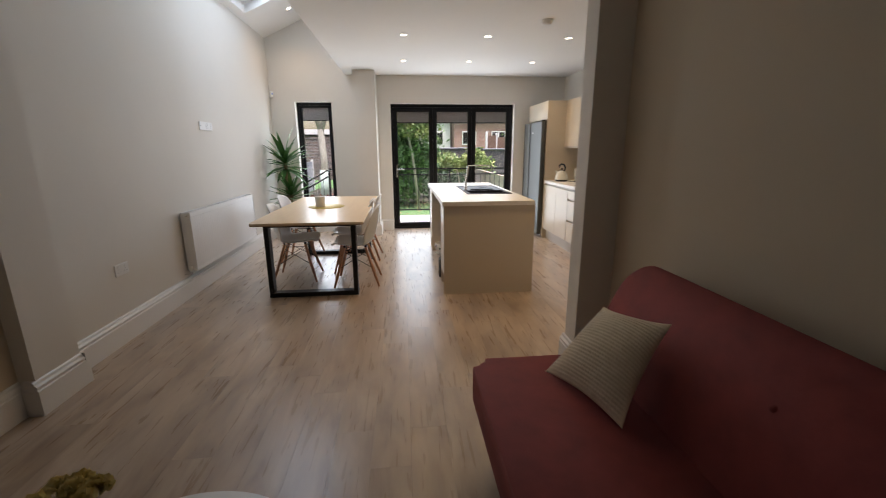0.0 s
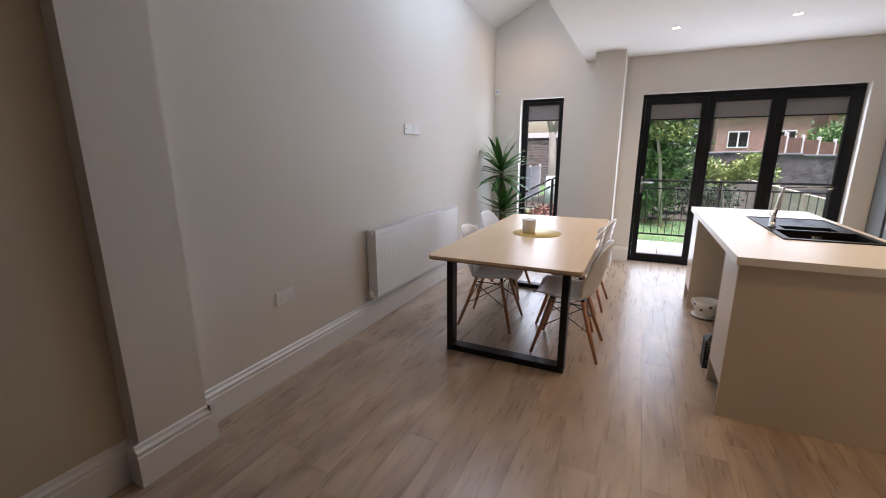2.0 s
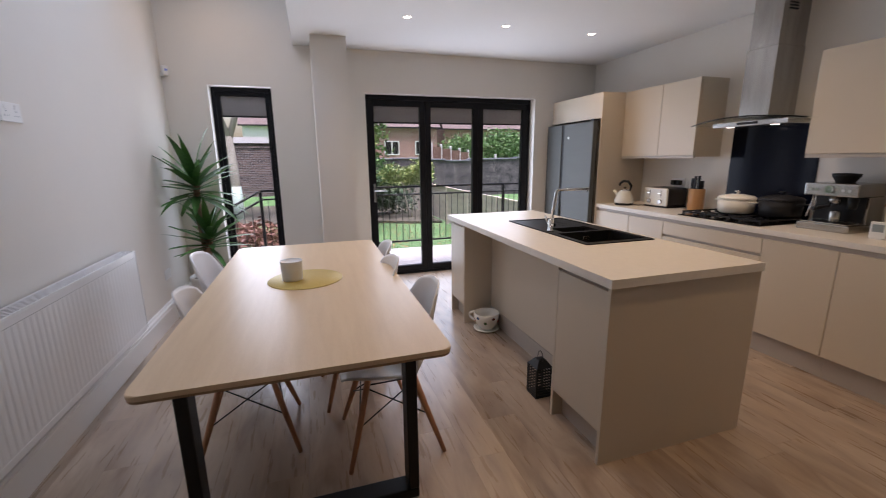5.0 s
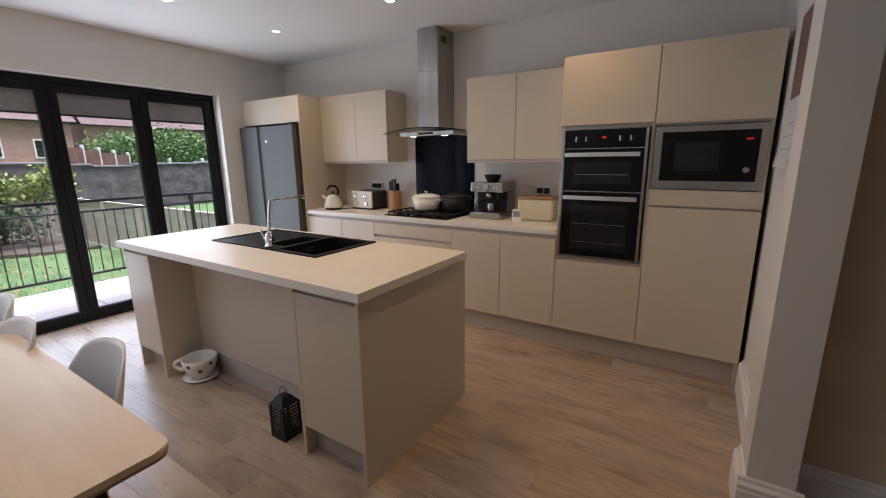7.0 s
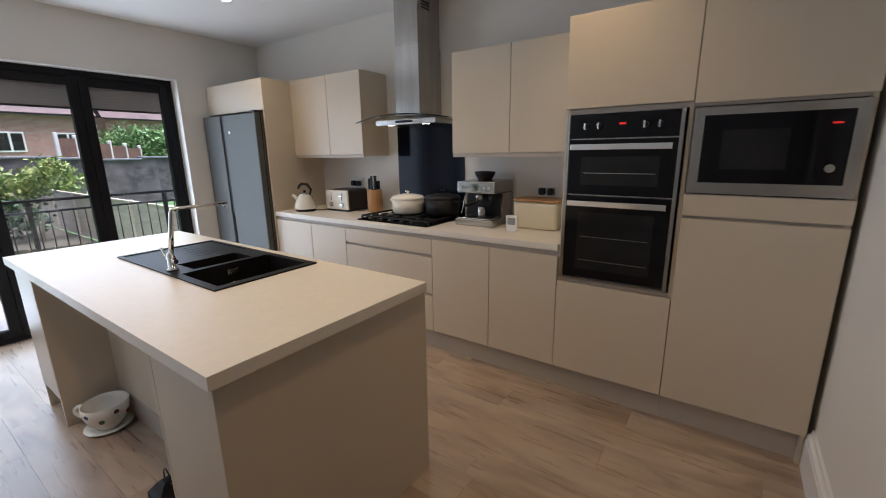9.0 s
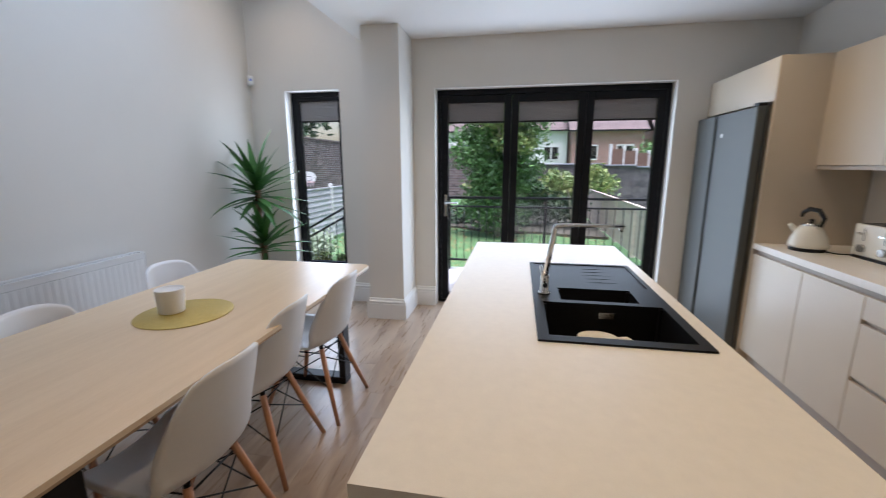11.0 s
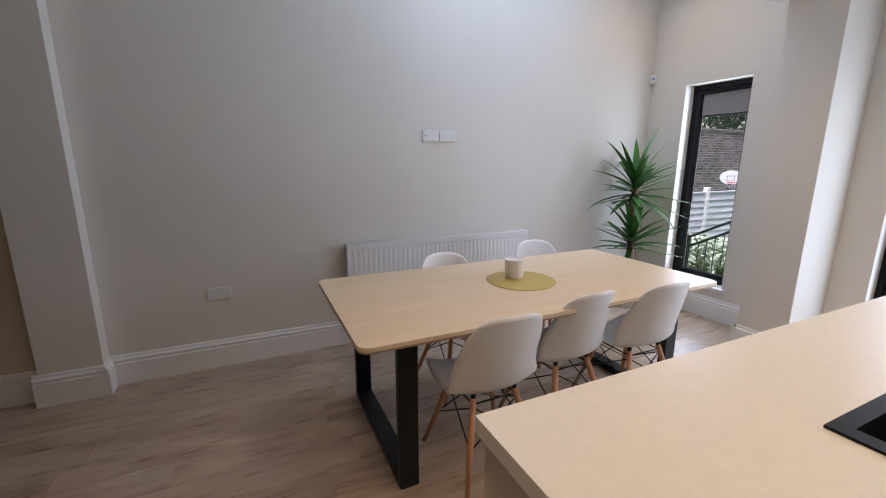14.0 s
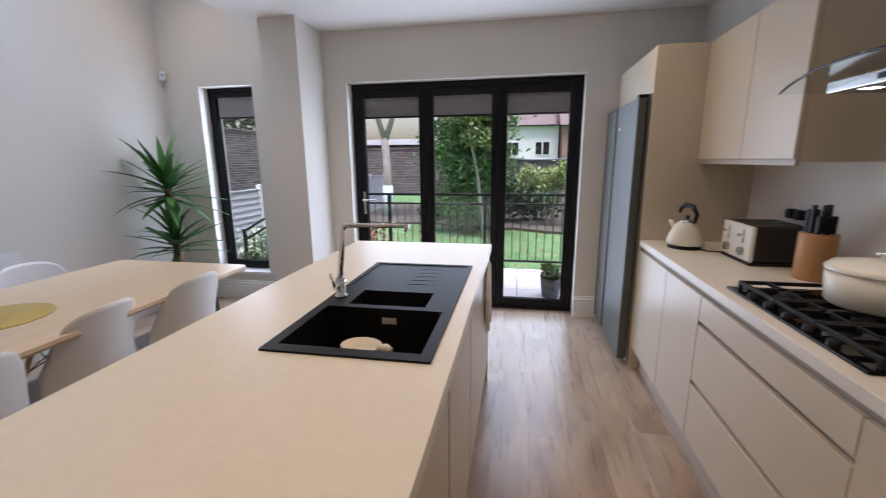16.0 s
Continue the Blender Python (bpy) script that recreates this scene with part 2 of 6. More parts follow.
FRIDGE = material("fridge_steel", (0.106, 0.111, 0.105), 0.48, 0.20, var=0.06, scale=2, stretch=(1, 1, 8), fine=100, spec=0.3)
BGLASS = material("black_glass", (0.006, 0.006, 0.008), 0.06, var=0.1, spec=0.22)
GRANITE = material("black_granite_composite", (0.009, 0.009, 0.010), 0.45, var=0.4, scale=220, bump=0.05, fine=500, spec=0.14)
SOFA = material("plum_red_fabric", (0.185, 0.026, 0.023), 0.85, second=(0.28, 0.050, 0.042), scale=9, bump=0.5, fine=700)
GLASS = glass_material("window_glass")
BLIND = material("grey_pleated_blind", (0.30, 0.28, 0.28), 0.85, var=0.05, scale=5)
LIT = material("lamp_lens", (1.0, 0.86, 0.66), 0.4, glow=9.0)
WHITEP = material("white_plastic", (0.80, 0.80, 0.78), 0.35, var=0.015)

# ---------- structure ----------
floor = structure("floor", boxes((-1.95, 1.70, -2.75, 2.45, -0.12, -0.008), (-1.95, 3.35, 2.45, 7.50, -0.12, -0.008)), SUB, "greyish oak plank floor running through both rooms", "floor")

WX, EX, NY, SY, TOP = -1.725, 3.15, 7.39, -2.6, 2.56
LWX, LEX = -1.69, 1.615
structure("wall_west", boxes((WX - 0.25, WX, 2.50, NY + 0.30, -0.1, 3.95)), PAINT, "tall off-white painted wall beside the dining table", "wall")
structure("wall_west_living", boxes((LWX - 0.25, LWX, SY, 2.34, -0.1, TOP)), WARMLIT, "painted wall of the sitting end, warm light put into its colour", "wall")
structure("wall_nib_west", boxes((LWX - 0.25, -1.605, 2.34, 2.652, -0.1, TOP)), PAINT, "short off-white wall nib between sitting and dining ends", "wall")
structure("wall_nib_east", boxes((1.41, LEX + 0.01, 2.45, 2.60, -0.1, TOP)), PAINT, "off-white wall end beside the sofa", "wall")
structure("wall_divider", boxes((LEX + 0.01, EX + 0.2, 2.40, 2.535, -0.1, TOP)), PAINT, "off-white dividing wall beside the tall kitchen units", "wall")
structure("wall_east_living", boxes((LEX, LEX + 0.2, SY, 2.45, -0.1, TOP)), WARMLIT, "painted wall behind the sofa, warm light put into its colour", "wall")
structure("wall_south", boxes((LWX - 0.25, LEX + 0.2, SY - 0.2, SY, -0.1, TOP)), WARMLIT, "plain wall closing the sitting end, warm light put into its colour", "wall")
structure("wall_east", boxes((EX, EX + 0.25, 2.535, NY + 0.30, -0.1, TOP)), PAINT, "off-white kitchen wall behind the units", "wall")
BX0, BX1, BZ = 0.19, 2.29, 2.125
NX0, NX1, NZ0, NZ1 = -1.345, -0.765, 0.30, 2.145
structure("wall_north", boxes(
    (WX, NX0, NY, NY + 0.30, -0.1, 3.95), (NX0, NX1, NY, NY + 0.30, -0.1, NZ0), (NX0, NX1, NY, NY + 0.30, NZ1, 3.95),
    (NX1, BX0, NY, NY + 0.30, -0.1, 3.95), (BX0, BX1, NY, NY + 0.30, BZ, 3.95), (BX1, EX, NY, NY + 0.30, -0.1, 3.95)),
    PAINT, "off-white end wall with tall window and garden doors", "wall")
structure("pier", boxes((-0.355, -0.025, 6.94, NY, -0.1, TOP)), PAINT, "off-white boxed pier standing against the end wall", "pier")
# flat ceilings, upstand and the sloping roof with its roof-light
UX = -0.52
structure("ceiling", boxes((UX, EX + 0.2, 2.66, NY + 0.2, TOP, TOP + 0.2), (LWX - 0.25, EX + 0.2, SY - 0.2, 2.66, TOP, TOP + 0.2)), CEIL,
          "flat white ceiling with recessed downlights", "ceiling")
structure("upstand_wall", boxes((UX, UX + 0.1, 2.66, NY, TOP + 0.2, 3.95), (WX - 0.1, UX, 2.56, 2.66, TOP + 0.2, 3.95)), CEIL, "white upstand under the sloping roof", "wall")


def slope_z(x):
    return 3.08 + 0.47 * (x - WX)


def slope_panel(bm, x0, x1, y0, y1, t=0.18):
    vs = [bm.verts.new((x, y, slope_z(x) + dz)) for x in (x0, x1) for y in (y0, y1) for dz in (0, t)]
    for f in ((0, 1, 3, 2), (4, 6, 7, 5), (0, 4, 5, 1), (2, 3, 7, 6), (0, 2, 6, 4), (1, 5, 7, 3)):
        bm.faces.new([vs[i] for i in f])


SKX0, SKX1, SKY0, SKY1 = -1.63, -0.70, 4.45, 6.34
bm = bmesh.new()
slope_panel(bm, WX - 0.02, SKX0, 2.6, NY + 0.05)
slope_panel(bm, SKX1, UX + 0.02, 2.6, NY + 0.05)
slope_panel(bm, SKX0, SKX1, 2.6, SKY0)
slope_panel(bm, SKX0, SKX1, SKY1, NY + 0.05)
structure("ceiling_slope", bm, CEIL, "sloping white ceiling over the dining table", "ceiling")
bm = bmesh.new()
for a in ((SKX0, SKX0 + 0.05, SKY0, SKY1), (SKX1 - 0.05, SKX1, SKY0, SKY1), (SKX0 + 0.05, SKX1 - 0.05, SKY0, SKY0 + 0.05), (SKX0 + 0.05, SKX1 - 0.05, SKY1 - 0.05, SKY1)):
    vs = [bm.verts.new((x, y, slope_z(x) + dz)) for x in a[:2] for y in a[2:] for dz in (0.11, 0.20)]
    for f in ((0, 1, 3, 2), (4, 6, 7, 5), (0, 4, 5, 1), (2, 3, 7, 6), (0, 2, 6, 4), (1, 5, 7, 3)):
        bm.faces.new([vs[i] for i in f])
skl = structure("window_skylight", bm, TRIM, "white framed roof light in the sloping ceiling", "skylight")
bm = bmesh.new()
slope_panel(bm, SKX0 + 0.05, SKX1 - 0.05, SKY0 + 0.05, SKY1 - 0.05, 0.02)
bmesh.ops.translate(bm, verts=bm.verts, vec=(0, 0, 0.15))
# grey tint added to the pane to weaken the sun coming through
part("pane", bm, glass_material("sun_dimming_roof_glass", (0.42, 0.46, 0.50)), skl)

# skirting, moulded profile: (distance from wall, height)
PROFILE = [(0.026, 0.0), (0.026, 0.144), (0.021, 0.149), (0.021, 0.157), (0.024, 0.160), (0.024, 0.168), (0.012, 0.179), (0.009, 0.192), (0.0, 0.198)]


def skirting(x0, y0, x1, y1, nx, ny):
    bm = bmesh.new()
    rings = []
    for x, y in ((x0, y0), (x1, y1)):
        rings.append([bm.verts.new((x + nx * d, y + ny * d, z)) for d, z in [(0, 0)] + PROFILE])
    n = len(rings[0])
    for k in range(n - 1):
        bm.faces.new((rings[0][k], rings[1][k], rings[1][k + 1], rings[0][k + 1]))
    bm.faces.new(rings[0])
    bm.faces.new(rings[1][::-1])
    return structure("baseboard", bm, TRIM, "white moulded skirting board along the wall", "skirting")


s = 0.026
skirting(WX, 2.652, WX, NY, 1, 0)
skirting(WX + s, 2.652, -1.605 + s, 2.652, 0, 1)
skirting(-1.605, 2.34 - s, -1.605, 2.652, 1, 0)
skirting(LWX + s, 2.34, -1.605, 2.34, 0, -1)
skirting(LWX, SY, LWX, 2.34, 1, 0)
skirting(WX + s, NY, -0.355, NY, 0, -1)
skirting(-0.355, 6.94 - s, -0.355, NY - s, -1, 0)
skirting(-0.355, 6.94, -0.025, 6.94, 0, -1)
skirting(-0.025, 6.94 - s, -0.025, NY - s, 1, 0)
skirting(-0.025, NY, BX0 - 0.002, NY, 0, -1)
skirting(BX1 + 0.002, NY, 2.50, NY, 0, -1)
skirting(1.41, 2.45 - s, 1.41, 2.60 + s, -1, 0)
skirting(1.41, 2.45, LEX - s, 2.45, 0, -1)
skirting(1.41, 2.60, LEX + 0.01, 2.60, 0, 1)
skirting(LEX + 0.01, 2.535, 2.57, 2.535, 0, 1)
skirting(LEX, SY, LEX, 2.45, -1, 0)
skirting(LWX, SY, LEX, SY, 0, 1)


# ---------- garden doors and tall window ----------
def glazed(parent, x0, x1, z0, z1, y, stile, blind, handle=""):
    f = part("sash", boxes((x0, x0 + stile, y, y + 0.06, z0, z1), (x1 - stile, x1, y, y + 0.06, z0, z1),
                           (x0 + stile, x1 - stile, y, y + 0.06, z0, z0 + stile), (x0 + stile, x1 - stile, y, y + 0.06, z1 - stile, z1), bevel=0.004), ALU, parent)
    g = part("pane", boxes((x0 + stile, x1 - stile, y + 0.022, y + 0.028, z0 + stile, z1 - stile)), GLASS, f)
    g.visible_shadow = False
    n = 14
    bm = bmesh.new()
    top, bot = z1 - stile, z1 - stile - blind
    for k in range(n):
        a, b = top - (top - bot) * k / n, top - (top - bot) * (k + 1) / n
        box(bm, x0 + stile + 0.003, x1 - stile - 0.003, y + 0.034 + 0.003 * (k % 2), y + 0.046 + 0.003 * (k % 2), b + 0.0006, a)
    part("blind", bm, BLIND, f, "grey pleated blind drawn up inside the pane")
    part("blind_rail", boxes((x0 + stile + 0.003, x1 - stile - 0.003, y + 0.032, y + 0.05, bot - 0.016, bot)), ALU, f)
    if handle:
        hx = x0 + 0.045 if handle == "l" else x1 - 0.045
        h = part("handle_plate", boxes((hx - 0.014, hx + 0.014, y - 0.008, y - 0.0005, 0.91, 1.13), bevel=0.004), STEEL, f)
        bm = bmesh.new()
        tube(bm, [(hx, y - 0.008, 1.05), (hx, y - 0.05, 1.05), (hx + 0.02, y - 0.055, 1.05), (hx + 0.13, y - 0.055, 1.05)], 0.009, 10)
        part("lever", bm, STEEL, h)


FY = 7.51
doors = structure("door_garden", boxes((BX0, BX0 + 0.035, FY, FY + 0.075, 0.0, BZ), (BX1 - 0.035, BX1, FY, FY + 0.075, 0.0, BZ), (BX0 + 0.035, BX1 - 0.035, FY, FY + 0.075, BZ - 0.05, BZ),
                                       (BX0 + 0.035, BX1 - 0.035, FY, FY + 0.075, 0.0, 0.03)), ALU,
                  "three black aluminium bifold garden doors, closed, with grey blinds", "bifold doors")
w = (BX1 - BX0 - 0.07) / 3
for k in range(3):
    glazed(doors, BX0 + 0.036 + k * w, BX0 + 0.034 + (k + 1) * w, 0.032, BZ - 0.052, FY + 0.004, 0.068, 0.17, "l" if k == 0 else "")
win = structure("window_1", boxes((NX0, NX0 + 0.035, FY, FY + 0.075, NZ0, NZ1), (NX1 - 0.035, NX1, FY, FY + 0.075, NZ0, NZ1),
                                  (NX0 + 0.035, NX1 - 0.035, FY, FY + 0.075, NZ1 - 0.04, NZ1), (NX0 + 0.035, NX1 - 0.035, FY, FY + 0.075, NZ0, NZ0 + 0.04)), ALU,
                "tall narrow black aluminium window with a grey blind", "window")
glazed(win, NX0 + 0.036, NX1 - 0.036, NZ0 + 0.042, NZ1 - 0.042, FY + 0.004, 0.04, 0.19)
part("window_sill", boxes((NX0 - 0.03, NX1 + 0.03, NY - 0.03, FY, NZ0 - 0.028, NZ0 + 0.004), bevel=0.005), TRIM, win)

# ---------- ceiling fittings ----------
def downlight(x, y, z, tilt=0.0):
    d = thing("downlight", "small white recessed ceiling downlight, switched on", "downlight", (x, y, z), "ceiling downlights")
    bm = bmesh.new()
    lathe(bm, [(0.032, 0.0), (0.036, -0.004), (0.043, -0.004), (0.045, 0.0)], 0, 0, 0, 24)
    b2 = bmesh.new()
    lathe(b2, [(0.0, -0.001), (0.031, -0.001), (0.031, 0.0)], 0, 0, 0, 20)
    for b, nm, mt in ((bm, "bezel", WHITEP), (b2, "lens", LIT)):
        bmesh.ops.rotate(b, verts=b.verts, cent=(0, 0, 0), matrix=Matrix.Rotation(radians(tilt), 3, 'Y'))
        bmesh.ops.translate(b, verts=b.verts, vec=(x, y, z))
        part(nm, b, mt, d)


for dx, dy in DOWNLIGHTS:
    downlight(dx, dy, TOP)
for dx, dy, dz in SLOPE_LIGHTS:
    downlight(dx, dy, slope_z(dx), -25.2)
sm = thing("smoke_alarm", "round white smoke alarm on the ceiling", "smoke alarm", (1.76, 4.33, TOP))
bm = bmesh.new()
lathe(bm, [(0.055, 0), (0.055, -0.012), (0.05, -0.016)], 1.76, 4.33, TOP, 28)
part("base", bm, WHITEP, sm)
bm = bmesh.new()
lathe(bm, [(0.048, -0.014), (0.046, -0.034), (0.03, -0.042), (0.0, -0.043)], 1.76, 4.33, TOP, 28)
part("cover", bm, WHITEP, sm)

# ---------- dining table ----------
def dining_table():
    t = thing("dining_table", "light oak dining table on black steel loop legs", "table", (-0.5, 4.95, 0))
    bm = bmesh.new()
    prism(bm, rounded(-1.0, 0.005, 3.88, 6.015, 0.045), 0.7375, 0.755)
    bmesh.ops.bevel(bm, geom=[e for e in bm.edges if abs(e.verts[0].co.z - e.verts[1].co.z) < 1e-6 and e.verts[0].co.z > 0.75], offset=0.003, segments=2, affect='EDGES')
    top = part("tabletop", bm, TABLE, t)
    bm = bmesh.new()
    prism(bm, rounded(-0.998, 0.003, 3.882, 6.013, 0.044), 0.728, 0.7375)
    part("edge_band", bm, TEDGE, top, "darker oak edge")
    for y in (4.06, 5.735):
        for x in (-0.935, -0.135):
            part("leg", boxes((x, x + 0.045, y, y + 0.09, 0.045, 0.685), bevel=0.006), BLACK, t)
        part("foot_bar", boxes((-0.935, -0.09, y, y + 0.09, 0.0, 0.045), bevel=0.006), BLACK, t)
        part("top_bar", boxes((-0.935, -0.09, y, y + 0.09, 0.685, 0.728), bevel=0.006), BLACK, t)


dining_table()


# ---------- chairs ----------
def shell_point(u, v):
    """u -1..1 across, v 0..1 from the seat's front lip over the bend to the top of the back; the chair faces +x."""
    path = [(0.238, 0.418), (0.205, 0.442), (0.10, 0.432), (-0.02, 0.420), (-0.115, 0.428), (-0.172, 0.470), (-0.203, 0.545), (-0.224, 0.640), (-0.244, 0.745), (-0.262, 0.835)]
    widths = [0.178, 0.212, 0.232, 0.236, 0.236, 0.232, 0.224, 0.212, 0.194, 0.158]
    s = v * (len(path) - 1)
    i = min(int(s), len(path) - 2)
    f = s - i
    lerp = lambda a: a[i] + (a[i + 1] - a[i]) * f
    x, z = lerp([p[0] for p in path]), lerp([p[1] for p in path])
    w = lerp(widths)
    back = max(0.0, min(1.0, (v - 0.40) / 0.25))
    top = max(0.0, (v - 0.72) / 0.28)
    seat = 1 - back
    k = abs(u) ** 2.2
    return Vector((x + back * (0.105 - 0.05 * top) * k + 0.03 * seat * back * k, u * w, z + seat * 0.036 * k - top * 0.046 * abs(u) ** 3.4))


def dining_chair(m):
    c = thing("dining_chair", "white moulded plastic chair on splayed beech dowel legs", "chair", (0, 0, 0), "chairs round the dining table")
    nu, nv = 16, 30
    bm = bmesh.new()
    grid = [[bm.verts.new(shell_point(-1 + 2 * i / nu, j / nv)) for i in range(nu + 1)] for j in range(nv + 1)]
    for j in range(nv):
        for i in range(nu):
            bm.faces.new((grid[j][i], grid[j][i + 1], grid[j + 1][i + 1], grid[j + 1][i])).smooth = True
    bmesh.ops.smooth_vert(bm, verts=bm.verts, factor=0.4, use_axis_x=True, use_axis_y=True, use_axis_z=True)
    bmesh.ops.solidify(bm, geom=bm.faces[:], thickness=0.009)
    part("shell", bm, SHELL, c)
    feet = [(0.22, 0.215), (0.22, -0.215), (-0.235, 0.205), (-0.235, -0.205)]
    heads = [(0.11, 0.115), (0.11, -0.115), (-0.105, 0.11), (-0.105, -0.11)]
    for (fx, fy), (hx, hy) in zip(feet, heads):
        bm = bmesh.new()
        tube(bm, [(fx, fy, 0), (fx + (hx - fx) * 0.5, fy + (hy - fy) * 0.5, 0.19), (hx, hy, 0.402)], [0.0105, 0.0145, 0.0150], 12)
        leg = part("leg", bm, BEECH, c)
        bm = bmesh.new()
        tube(bm, [(hx, hy, 0.4025), (hx, hy, 0.424)], 0.011, 10)
        part("bracket", bm, BLACK, leg)
    at = lambda i, z: (feet[i][0] + (heads[i][0] - feet[i][0]) * z / 0.385, feet[i][1] + (heads[i][1] - feet[i][1]) * z / 0.385, z)
    for i, j in ((0, 1), (2, 3), (0, 2), (1, 3)):
        for a, b, r in ((at(i, 0.19), at(j, 0.36), 0.0035), (at(j, 0.19), at(i, 0.36), 0.0035), (at(i, 0.375), at(j, 0.375), 0.004)):
            part("wire_brace", tube(bmesh.new(), [a, b], r, 6), BLACK, c)
    c.matrix_basis = m
    return c


first_chair = dining_chair(pose(-0.14, 4.50, 0, 0, 0, 180))
for x, y, a in ((-0.23, 5.03, 183), (-0.18, 5.53, 178), (-0.81, 4.72, 2), (-0.94, 5.55, -3)):
    copy_thing(first_chair, pose(x, y, 0, 0, 0, a))


# ---------- island ----------
def grooved_unit(name, label, cat, x0, x1, y0, y1, face, doors, group, z0=0.155, ztop=0.87, top_gap=0.028):
    """A base unit whose doors look along face (+1: +x, -1: -x)."""
    u = thing(name, label, cat, ((x0 + x1) / 2, (y0 + y1) / 2, 0), group)
    fx = x1 if face > 0 else x0
    ins = 0.022
    if face > 0:
        part("body", boxes((x0, x1 - ins, y0, y1, z0, ztop)), CARC, u)
        part("plinth", boxes((x0, x1 - 0.065, y0, y1, 0, z0)), CARC, u)
    else:
        part("body", boxes((x0 + ins, x1, y0, y1, z0, ztop)), CARC, u)
        part("plinth", boxes((x0 + 0.065, x1, y0, y1, 0, z0)), CARC, u)
    for kind, a, b, c, d in doors:
        xa, xb = (fx - 0.02, fx) if face > 0 else (fx, fx + 0.02)
        part(kind, boxes((xa, xb, a + 0.0015, b - 0.0015, c, d), bevel=0.0025), CASH, u)
    return u


IX0, IX1, IY0, IY1 = 0.727, 1.607, 3.957, 6.16
SX0, SX1, SYY0, SYY1 = 1.062, 1.552, 4.583, 5.586
bm = boxes((IX0, IX1, IY0, SYY0 + 0.012, 0.87, 0.91), (IX0, IX1, SYY1 - 0.012, IY1, 0.87, 0.91), (IX0, SX0 + 0.012, SYY0 + 0.012, SYY1 - 0.012, 0.87, 0.91),
           (SX1 - 0.012, IX1, SYY0 + 0.012, SYY1 - 0.012, 0.87, 0.91))
bmesh.ops.remove_doubles(bm, verts=bm.verts, dist=1e-5)
single("island_worktop", bm, STONE, "cream laminate worktop of the kitchen island", "worktop")
single("island_end_panel", boxes((IX0 + 0.015, IX1 + 0.012, 3.975, 3.995, 0, 0.87), bevel=0.002), CASH, "plain beige end panel of the kitchen island", "end panel")
single("island_far_panel", boxes((IX0 + 0.03, IX1 - 0.01, 6.12, 6.14, 0, 0.87), bevel=0.002), CASH, "plain beige end panel of the kitchen island", "end panel")
grooved_unit("island_unit", "beige handleless island cupboard beside the recess", "cupboard", 0.752, 1.03, 3.996, 4.382, -1, [("door", 3.996, 4.382, 0.158, 0.842)], "island units")
grooved_unit("island_unit", "beige handleless island cupboard beside the recess", "cupboard", 0.752, 1.03, 5.80, 6.119, -1, [("door", 5.80, 6.119, 0.158, 0.842)], "island units")
single("recess_back_panel", boxes((1.005, 1.03, 4.402, 5.78, 0.13, 0.87)), CASH, "plain beige back panel of the island recess", "back panel")
single("recess_plinth", boxes((0.998, 1.03, 4.402, 5.78, 0.0, 0.1295)), CARC, "grey-beige plinth under the island recess panel", "plinth")
for y in (4.383, 5.781):
    single("recess_side_panel", boxes((0.752, 1.03, y, y + 0.018, 0.0, 0.87), bevel=0.0015), CASH, "beige side panel of the island recess", "side panel", "recess panels")
for a, b in ((3.996, 4.58), (5.59, 6.119)):
    grooved_unit("island_unit", "beige handleless island cupboard facing the cooker", "cupboard", 1.032, 1.598, a, b, 1, [("door", a, b, 0.158, 0.842)], "island units")
u = thing("island_sink_unit", "beige handleless sink cupboard in the island", "cupboard", (1.3, 5.1, 0), "island units")
part("body", boxes((1.032, 1.576, 4.581, 5.589, 0.155, 0.66)), CARC, u)
part("plinth", boxes((1.032, 1.533, 4.581, 5.589, 0, 0.155)), CARC, u)
for a, b in ((4.604, 5.085), (5.109, 5.589)):
    part("door", boxes((1.578, 1.598, a, b, 0.158, 0.842), bevel=0.0025), CASH, u)


